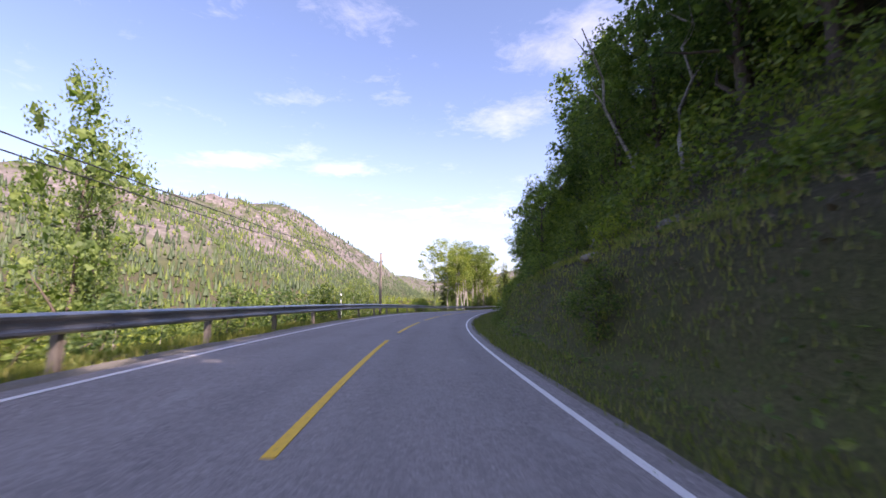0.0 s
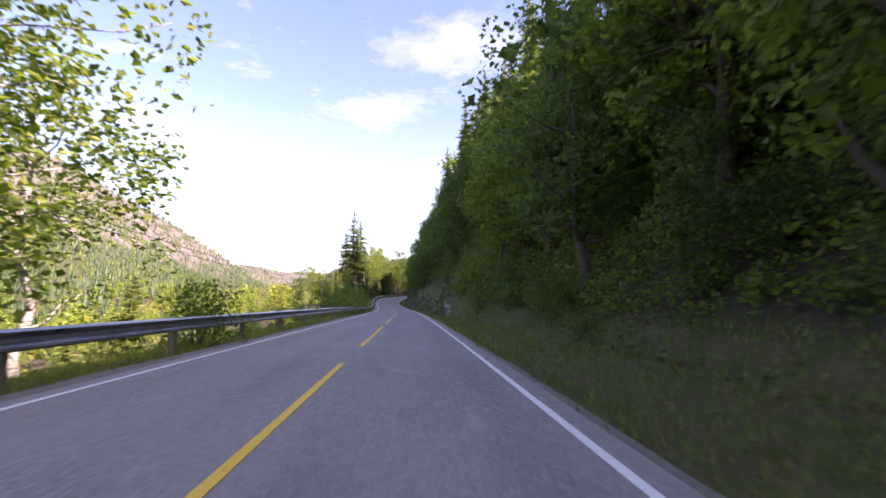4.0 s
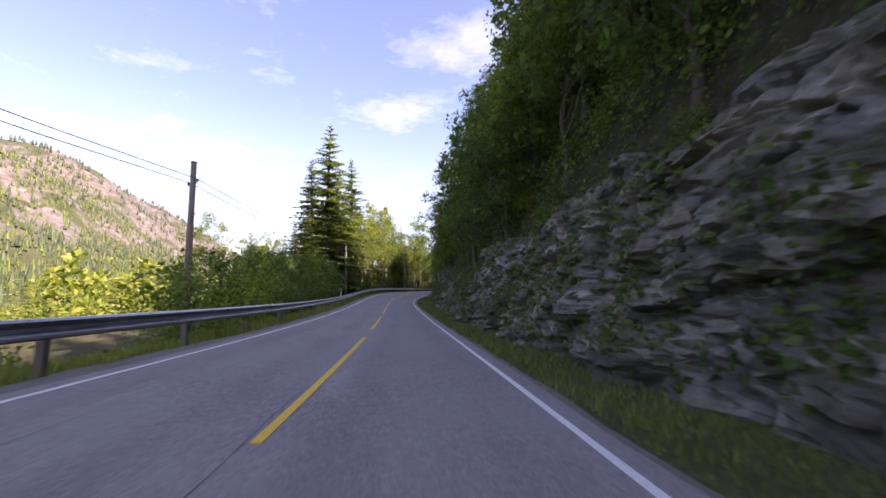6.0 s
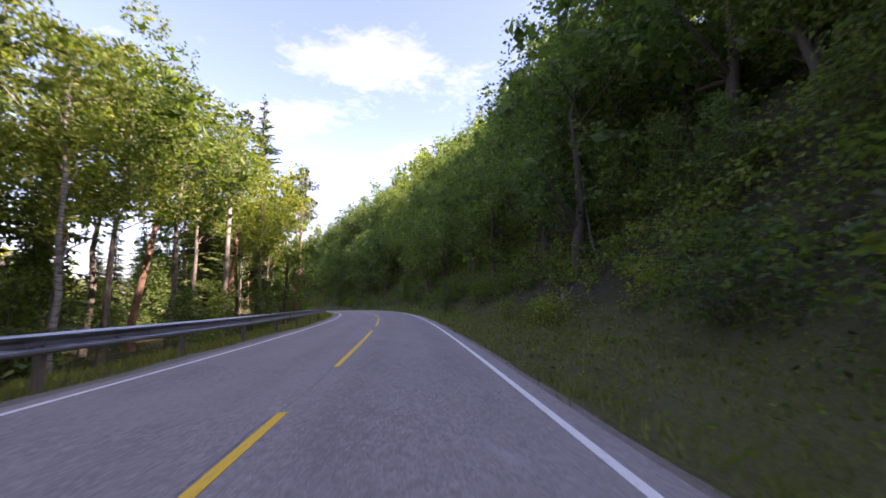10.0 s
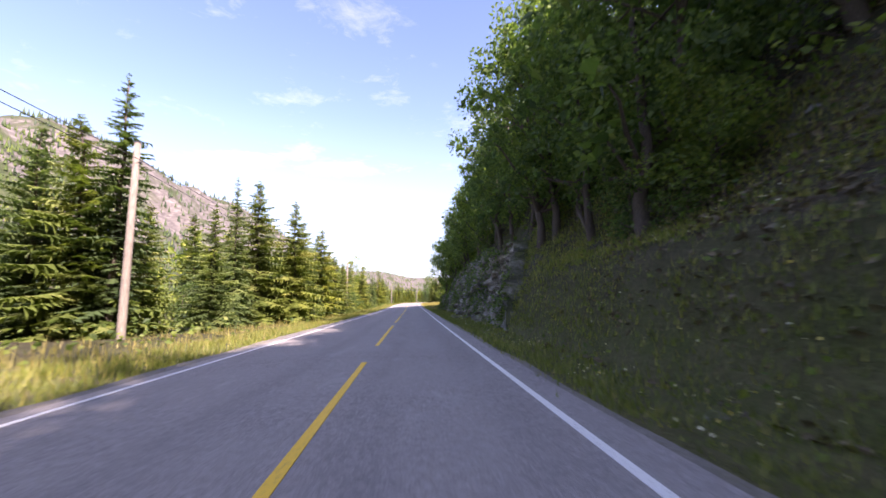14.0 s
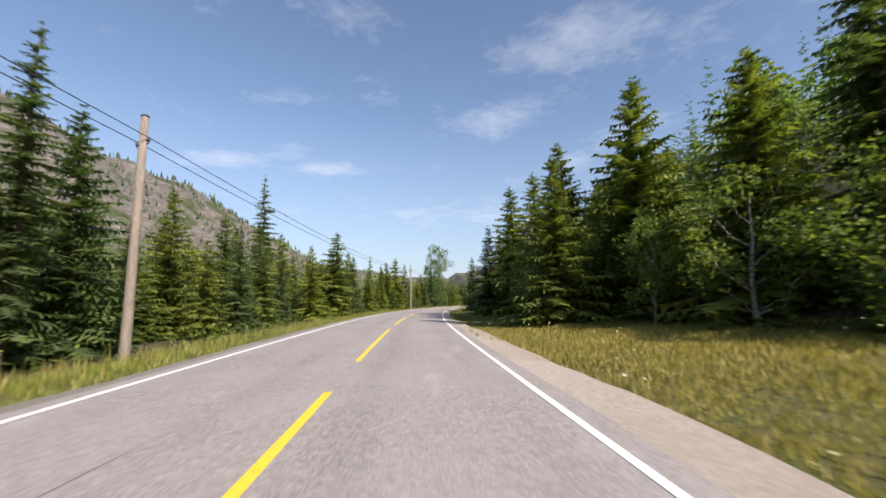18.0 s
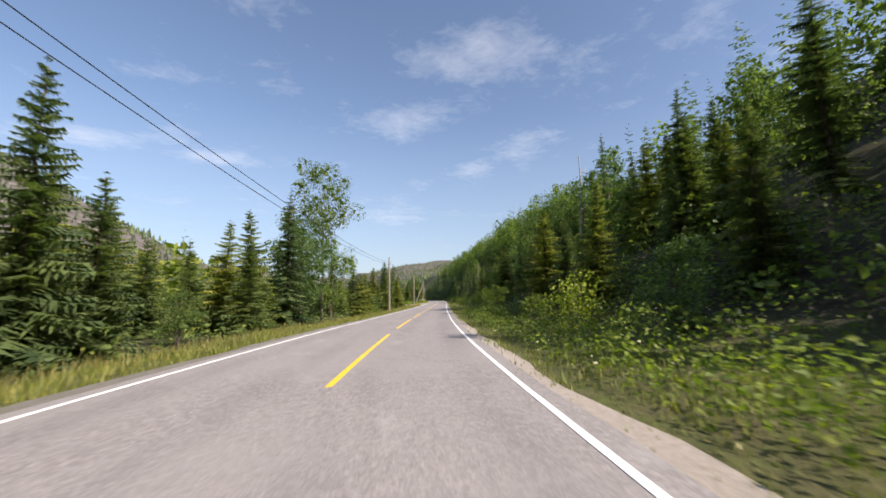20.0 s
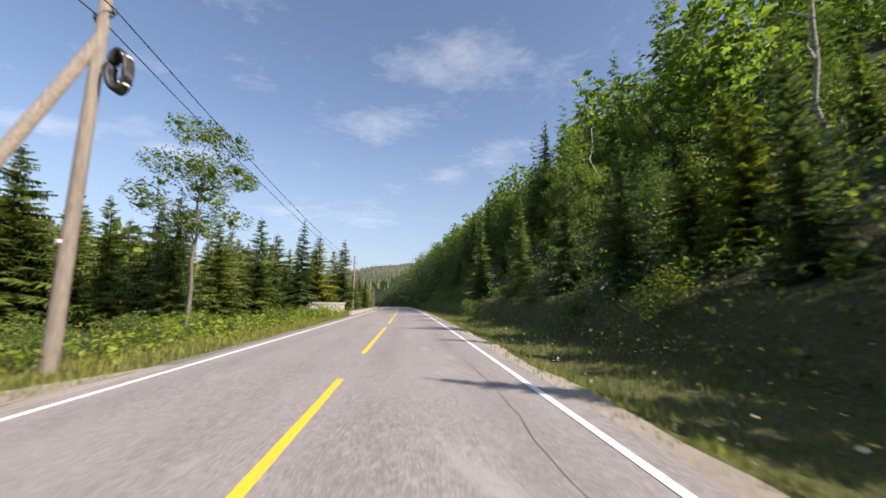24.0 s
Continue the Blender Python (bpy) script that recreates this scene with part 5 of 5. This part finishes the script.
tagged(new("ledge_plants", from_arrays("ledge_plants", V, F, M["bush_leaf"])), "ferns, grass and seedlings rooted on rock ledges", "undergrowth", kind="stuff")


def boulder(seed, r):
    rng = np.random.default_rng(seed)
    bm = bmesh.new()
    bmesh.ops.create_icosphere(bm, subdivisions=2, radius=r)
    cuts = rng.normal(0, 1, (7, 3))
    cuts /= np.linalg.norm(cuts, axis=1)[:, None]
    for v in bm.verts:
        p = np.array(v.co)
        for c in cuts:
            d = p @ c - r * .68
            if d > 0:
                p -= c * d * .9
        p *= 1 + .08 * noise.noise(Vector(p) * 3 / r)
        v.co = p * [1.15, 1, .75]
    me = bpy.data.meshes.new("boulder")
    bm.to_mesh(me)
    bm.free()
    me.materials.append(M["rock"])
    return me


STONES = [boulder(k, .4) for k in (51, 52, 53, 54)]
rng = np.random.default_rng(23)
for k in range(70):
    s = rng.choice((rng.uniform(0, 60), rng.uniform(60, 110), rng.uniform(185, 310), rng.uniform(480, 525)))
    u = float(verge_right(s)) + rng.uniform(-.7, .5) + (rng.uniform(0, 4) if rock_right(s) < 5 and rng.random() < .6 else 0)
    ob = new("boulder", STONES[int(rng.integers(4))])
    k_ = rng.uniform(.35, 1.05)
    ob.matrix_basis = Matrix.Translation(at_road(s, u, .06)) @ Matrix.Rotation(rng.uniform(0, 6.28), 4, "Z") @ Matrix.Diagonal((k_, k_, k_ * .9, 1))
    tagged(ob, "weathered grey boulder fallen at the foot of the slope", "boulder", "boulders along the slope")


for k in range(80):
    s = rng.choice((rng.uniform(440, 479), rng.uniform(440, 479), rng.uniform(64, 110)))
    u = float(verge_right(s)) + rng.uniform(-.4, 4.5)
    ob = new("stone", STONES[int(rng.integers(4))])
    k_ = rng.uniform(.15, .5)
    ob.matrix_basis = Matrix.Translation(at_road(s, u, .03)) @ Matrix.Rotation(rng.uniform(0, 6.28), 4, "Z") @ Matrix.Diagonal((k_, k_, k_ * .9, 1))
    tagged(ob, "loose grey stone on the bare earth slope", "stone", "stones on the slope")


# ---- guardrail ----
def w_beam(s0, s1, u, dip=None):
    prof = [(.0, .76), (.045, .755), (.08, .72), (.085, .68), (.03, .63), (.028, .57), (.085, .52), (.08, .48), (.045, .445), (.0, .44)]
    prof = prof + [(a - .006, b) for a, b in reversed(prof)]
    V, F = [], []
    ss = np.linspace(s0, s1, 5)
    n = len(prof)
    for s in ss:
        for a, b in prof:
            V.append(tuple(road(s, u + a, b - (dip(s) if dip else 0))))
    for i in range(len(ss) - 1):
        for k in range(n):
            j = (k + 1) % n
            F.append((i * n + k, (i + 1) * n + k, (i + 1) * n + j, i * n + j))
    F += [tuple(range(n)), tuple(range((len(ss) - 1) * n, len(ss) * n))[::-1]]
    return V, F


RAIL_U = -4.22
rail = thing("guardrail", at_road(160, RAIL_U), "long galvanised steel crash barrier with weathered posts", "guardrail")


def settle_part(ob):
    ob.matrix_parent_inverse = Matrix.Translation(rail.location).inverted()
    return ob


for s in np.arange(-46, 366, 4.0):
    beam = settle_part(part("beam", pydata("beam", *w_beam(s, min(s + 4.06, 366), RAIL_U), M["steel"], False), rail))
    for up in (.54, .66):
        part("bolt", pydata("bolt", *tube([road(s + .3, RAIL_U + .02, up), road(s + .3, RAIL_U + .058, up)], [.022, .018], 6), M["steel"]), beam, "round steel bolt head")
    x, y, z = road(s + .3, RAIL_U - .09)
    g = float(land(x, y)) - .3
    settle_part(part("post", pydata("post", *box(x, y, (g + z + .74) / 2, .14, .12, z + .74 - g, float(heading(s))), M["timber"], False), rail, "weathered timber post"))
settle_part(part("end_piece", pydata("end_piece", *tube([road(366, RAIL_U, .76), road(366.25, RAIL_U - .05, .74), road(366.3, RAIL_U - .05, .47), road(366, RAIL_U, .45)], [.03, .04, .04, .03], 6), M["steel"]), rail, "rounded steel end piece"))


# ---- power line ----
POLES = [(-6, -6.5, 4.1), (39, -6.2, 5.6), (131.5, -8.4, 5.6), (221, -7.6, 6.5), (268, -8.4, 7.4), (312, -8.0, 7.4), (357, -9, 8.6), (398, -12, 10.2), (436, -11.5, 9.4), (475.5, -9.3, 7.4), (521, -8.6, 7.2), (566, -8.2, 7.2), (606.8, -7.33, 7.1), (662, -6.0, 7.2), (713.4, -5.1, 7.2), (760, -5.5, 7.4), (808, -5.6, 8.0), (856, -6, 7.4), (904, -6.5, 7.4), (952, -6.5, 7.4), (1000, -6.5, 7.4)]
TIPS = []
for s, u, top in POLES:
    p = at_road(s, u, .5)
    zt = float(road(s, u)[2]) + top
    h = zt - p.z
    root = thing("power_pole", p, "weathered grey timber power pole with two wires" if s != 808 else "timber power pole braced by a leaning strut, with a cable coil", "power pole", "power line")
    lean = Vector((.02 * h, -.01 * h, 0)) if s == 808 else Vector((RNG.normal(0, .008) * h, RNG.normal(0, .008) * h, 0))
    part("post", pydata("pole_post", *tube([Vector((0, 0, 0)), lean * .5 + UP * h * .5, lean + UP * h], [.15, .13, .105], 10), M["timber"]), root)
    part("cap", pydata("pole_cap", *tube([lean + UP * (h - .02), lean + UP * (h + .03)], [.125, .11], 10), M["black"]), root, "dark metal cap")
    a = float(heading(s))
    across = Vector((math.cos(a), math.sin(a), 0))
    ends = []
    for sgn, dz in ((-1, .95), (1, .80)):
        q = lean + UP * (h - dz) + across * sgn * .17
        hook = part("hook", pydata("hook", *tube([lean + UP * (h - dz - .1) + across * sgn * .08, q - UP * .08, q], [.02, .02, .015], 6), M["black"]), root, "black iron hook")
        part("insulator", pydata("insulator", *tube([q - UP * .03, q + UP * .02, q + UP * .05, q + UP * .10], [.03, .055, .04, .05], 8), M["black"]), hook, "small dark insulator")
        ends.append(p + q + UP * .1)
    TIPS.append(ends)
    if s in (760, 808):
        part("band", pydata("band", *tube([UP * (h * .34 + .0), UP * (h * .34 + .07)], [.155, .155], 12, False), M["white"]), root, "white marking band")
    if s == 808:
        away = -across * 2.9 - Vector((-math.sin(a), math.cos(a), 0)) * 1.2
        foot = at_road(s - 1.2, u - 2.9, .4) - p
        part("strut", pydata("strut", *tube([foot, lean + UP * (h - 1.35)], [.14, .115], 10), M["timber"]), root, "leaning timber strut")
        ring, n = [], 26
        c = UP * (h - 2.1) + across * .42 + lean
        fw = Vector((-math.sin(a), math.cos(a), 0))
        for turn in range(5):
            off = fw * (.055 * turn - .11)
            pts = [c + off + across * .17 * math.cos(6.2832 * k / n) + UP * .42 * math.sin(6.2832 * k / n) for k in range(n + 1)]
            ring.append(tube(pts, [.05] * (n + 1), 7, False))
        coil = part("cable_coil", pydata("cable_coil", *joined(*ring), M["black"]), root, "coil of black cable")
        for k in (-.3, .3):
            part("coil_tie", pydata("coil_tie", *tube([c + across * .1 + UP * k - fw * .16, c + across * .2 + UP * k, c + across * .1 + UP * k + fw * .16], [.03] * 3, 6), M["white"]), coil, "white cable tie")
for (e0, e1) in zip(TIPS[:-1], TIPS[1:]):
    for k in (0, 1):
        A, B = e0[k], e1[k]
        pts = [A.lerp(B, q / 14) - UP * (.00028 * (B - A).length ** 2 * 4 * (q / 14) * (1 - q / 14)) for q in range(15)]
        tagged(new("power_wire", pydata("power_wire", *tube(pts, [.014] * 15, 5, False), M["wire"])), "black power wire sagging between timber poles", "wire", "power line")


# ---- lay-by and sign ----
def lay_width(s):
    return 11 * smooth01((s - 768) / 25) * smooth01((808 - s) / 8) + .4


V, F = tufts(14000, 764, 803, -24, -4.2, .42, np.random.default_rng(26), keep=lambda s, u: u < LEFT_LINE - .45 - lay_width(s))
tagged(new("lay_by_grass", from_arrays("lay_by_grass", V, F, M["dry_grass"])), "tall dry summer grass round the lay-by", "grass", kind="stuff")
V, F = [], []
ss, us_ = np.linspace(766, 808, 28), np.linspace(0, 1, 9)
for i, s in enumerate(ss):
    wid = lay_width(s)
    for v in us_:
        pp = road(s, LEFT_LINE - .25 - v * wid)
        V.append((pp[0], pp[1], float(land(pp[0], pp[1])) + .04 + (.01 if v else .0)))
for i in range(len(ss) - 1):
    for k in range(8):
        a = i * 9 + k
        F.append((a, a + 9, a + 10, a + 1))
tagged(new("lay_by", pydata("lay_by", V, F, M["pale_gravel"])), "wide lay-by of pale trodden gravel", "lay-by", kind="structure")

p = at_road(795, -22, .1)
sign = thing("notice_board", p, "small white notice board on two thin posts in the grass", "sign")
for k in (-.32, .32):
    part("post", pydata("sign_post", *tube([Vector((k, 0, -.2)), Vector((k, 0, 2.3))], [.03, .03], 7), M["steel"]), sign)
part("board", pydata("sign_board", *box(0, -.045, 1.75, .9, .03, 1.1, 0, .008), M["white"], False), sign, "blank white board")


# ---- leafy thicket that fills the hillside between the trees ----
def thicket(n, slo, shi, vlo, vhi, tall, per, size, rng):
    ss, vv = rng.uniform(slo, shi, n), vlo + (vhi - vlo) * rng.random(n)
    h, f = rock_right(ss), verge_right(ss)
    edge = np.maximum(np.where(h > 3, 1.6 + .30 * h, 0), between(ss, (58, 0), (64, 4.2), (92, 4.2), (102, 1.4), (182, 1.2), (306, 0), (320, 2.2), (436, 2.0), (446, 1.6), (454, 3.6), (478, 3.6), (482, 0)))
    k = vv > edge
    ss, vv = ss[k], vv[k]
    p = road(ss, f[k] + vv)
    n = len(ss)
    p[:, 2] = land(p[:, 0], p[:, 1]) + tall * np.clip(vv / 9, .12, 1) * rng.random(n)
    r = rng.uniform(.6, 1.5, n) * np.clip(.5 + vv / 8, .5, 1.1)
    c, rr = np.repeat(p, per, 0), np.repeat(r, per)[:, None]
    d = rng.normal(0, 1, (n * per, 3))
    d /= np.linalg.norm(d, axis=1)[:, None]
    return leaves(c + d * rr * rng.uniform(.3, 1.05, (n * per, 1)) * [1, 1, .75], size, rng, .15, d)


rng = np.random.default_rng(29)
V, F = thicket(5600, -30, 528, 1.6, 24, 4.5, 44, .2, rng)
tagged(new("shaded_thicket", from_arrays("shaded_thicket", V, F, M["broadleaf"])), "tangled dark green thicket under the hillside trees", "thicket", kind="stuff")
V, F = thicket(1500, -30, 110, .9, 7, 2.2, 42, .18, rng)
V3, F3 = thicket(1700, 100, 182, 1.2, 8, 3.6, 46, .17, rng)
V, F = np.concatenate([V, V3]), np.concatenate([F, F3 + len(V)])
V2, F2 = thicket(1600, 318, 456, .9, 7, 2.6, 42, .18, rng)
tagged(new("slope_shrubs", from_arrays("slope_shrubs", np.concatenate([V, V2]), np.concatenate([F, F2 + len(V)]), M["bush_leaf"])), "low shrubs and saplings covering the shaded slope", "shrubs", kind="stuff")
V, F = thicket(3600, 184, 298, 2.2, 9, 2.0, 42, .16, rng)
tagged(new("bank_shrubs", from_arrays("bank_shrubs", V, F, M["bush_leaf"])), "low shrubs rooted in the earth over the rock cutting", "shrubs", kind="stuff")
V, F = thicket(3300, 528, 905, 1.4, 24, 2.8, 38, .21, rng)
tagged(new("sunny_thicket", from_arrays("sunny_thicket", V, F, M["bush_leaf"])), "tangled green thicket under the hillside trees", "thicket", kind="stuff")


# ---- pale dead stems and fallen branches on the hillside ----
def snag(s, u, h, lean_u, label="pale dead birch stem without leaves"):
    p = at_road(s, u, .2)
    a = float(heading(s))
    side = Vector((math.cos(a), math.sin(a), 0)) * lean_u
    rg = np.random.default_rng(int(s * 7 + u))
    line = wander((0, 0, 0), side * h + UP * h, 6, .015 * h, rg)
    root = thing("dead_stem", p, label, "dead tree", "dead stems")
    part("trunk", pydata("dead_trunk", *tube(line, [.013 * h * (1 - .12 * k) for k in range(7)], 7), M["bark_birch"]), root)
    for k in (3, 4, 5):
        d = Vector(rg.normal(0, 1, 3))
        d.z = abs(d.z) + .4
        end = Vector(line[k]) + d.normalized() * h * .16
        part("limb", pydata("dead_limb", *tube(wander(line[k], end, 3, .02 * h, rg), [.006 * h, .0045 * h, .003 * h, .008], 5), M["bark_birch"]), root)


for s, v, h, l in ((490, 5.2, 9, .02), (20, 6, 9, -.25), (24, 7, 8, .3), (243, 5.5, 6, .15), (249, 4.8, 7, -.1), (352, 4, 6, -.12), (420, 5, 8, .03), (424, 4.4, 6, -.05), (14, 5, 7, .1), (372, 5, 9, .2), (690, 6, 9, .02), (812, 9, 9, -.03), (836, 12, 10, .02), (262, 4.6, 6, .3), (505, 5.5, 6, .25)):
    snag(s, float(verge_right(s)) + v, h, l)


def fallen(s, u, length, turn):
    p = at_road(s, u, -.05)
    rg = np.random.default_rng(int(s * 3))
    d = Vector((math.cos(turn), math.sin(turn), 0)) * length
    q = p + d
    d.z = float(land(q.x, q.y)) - p.z + .12
    ob = tagged(new("fallen_branch", pydata("fallen_branch", *joined(tube(wander((0, 0, 0), d, 5, .06, rg), [.05, .05, .045, .04, .03, .02], 6), tube(wander(d * .5, d * .7 + Vector(rg.normal(0, .4, 3)), 3, .04, rg), [.03, .025, .02, .01], 5)), M["bark_birch"])), "bare grey branch lying on the slope", "branch", "fallen branches")
    ob.location = p


for s, u, l, a in ((422, 8.2, 2.4, .4), (424, 7.6, 2.0, .2), (440, 7.4, 2.2, .3), (18, 8, 2.5, 1.0), (815, 8.4, 2.6, .5), (821, 7.5, 2.0, .1), (90, 7.5, 2.0, .7), (350, 8, 2.4, .2)):
    fallen(s, u, l, a)


# ---- cracks and seams in the asphalt ----
M["crack"] = plain("tarred_crack", (.09, .085, .083), .8, 0, 12)


def crack(s0, s1, u, wob, width, seed):
    ss = np.arange(s0, s1, .35)
    V, F = [], []
    for k, s in enumerate(ss):
        c = u + wob * (noise.noise((s * .3, seed, 0)) + .4 * noise.noise((s * 1.7, seed, 3)))
        w = width * (.35 + abs(noise.noise((s * 2.1, seed, 7)))) * min(1, k / 3, (len(ss) - 1 - k) / 3)
        V += [tuple(road(s, c - w, .004)), tuple(road(s, c + w, .004))]
        if k:
            F.append((2 * k - 2, 2 * k - 1, 2 * k + 1, 2 * k))
    tagged(new("road_crack", pydata("road_crack", V, F, M["crack"])), "dark wandering crack in the asphalt", "crack", kind="structure")


rg = np.random.default_rng(61)
for k in range(26):
    s = rg.uniform(-5, 850)
    crack(s, s + rg.uniform(4, 16), rg.choice((-.12, .1, 1.9, -2.2, .9, -1.2)) + rg.normal(0, .15), .12, rg.uniform(.004, .009), k * 3.1)

# ---- marker posts behind the barrier ----
for s in (24, 79, 134, 190, 245, 300):
    p = at_road(s, -4.75, .2)
    post = thing("marker_post", p, "thin white roadside marker post behind the barrier", "marker post", "marker posts")
    shaft = part("shaft", pydata("marker_shaft", *tube([UP * 0, UP * 1.75], [.035, .03], 8), M["white"]), post)
    part("reflector", pydata("marker_band", *tube([UP * 1.5, UP * 1.62], [.038, .036], 8, False), M["black"]), shaft, "dark reflector band")

# ---- culvert wall and kerb beyond the ferns ----
p = at_road(843, -7.4, .5)
wall = thing("culvert_wall", p, "pale weathered concrete culvert wall in the grass", "wall")
a = float(heading(846))
part("face", pydata("culvert_face", *box(0, 0, .9, 4.2, .5, 1.8, a + .5, .08), M["concrete"], False), wall)
part("coping", pydata("culvert_coping", *box(0, 0, 1.86, 4.4, .66, .16, a + .5, .04), M["concrete"], False), wall, "overhanging concrete coping")
for k in range(56):
    s = 838 + k
    ob = new("kerb_stone", pydata("kerb_stone", *box(*(road(s, -4.05, .12)), .3, .98, .42, float(heading(s)), .04), M["concrete"], False))
    tagged(ob, "low pale concrete kerb block beside the asphalt", "kerb", "kerb blocks")
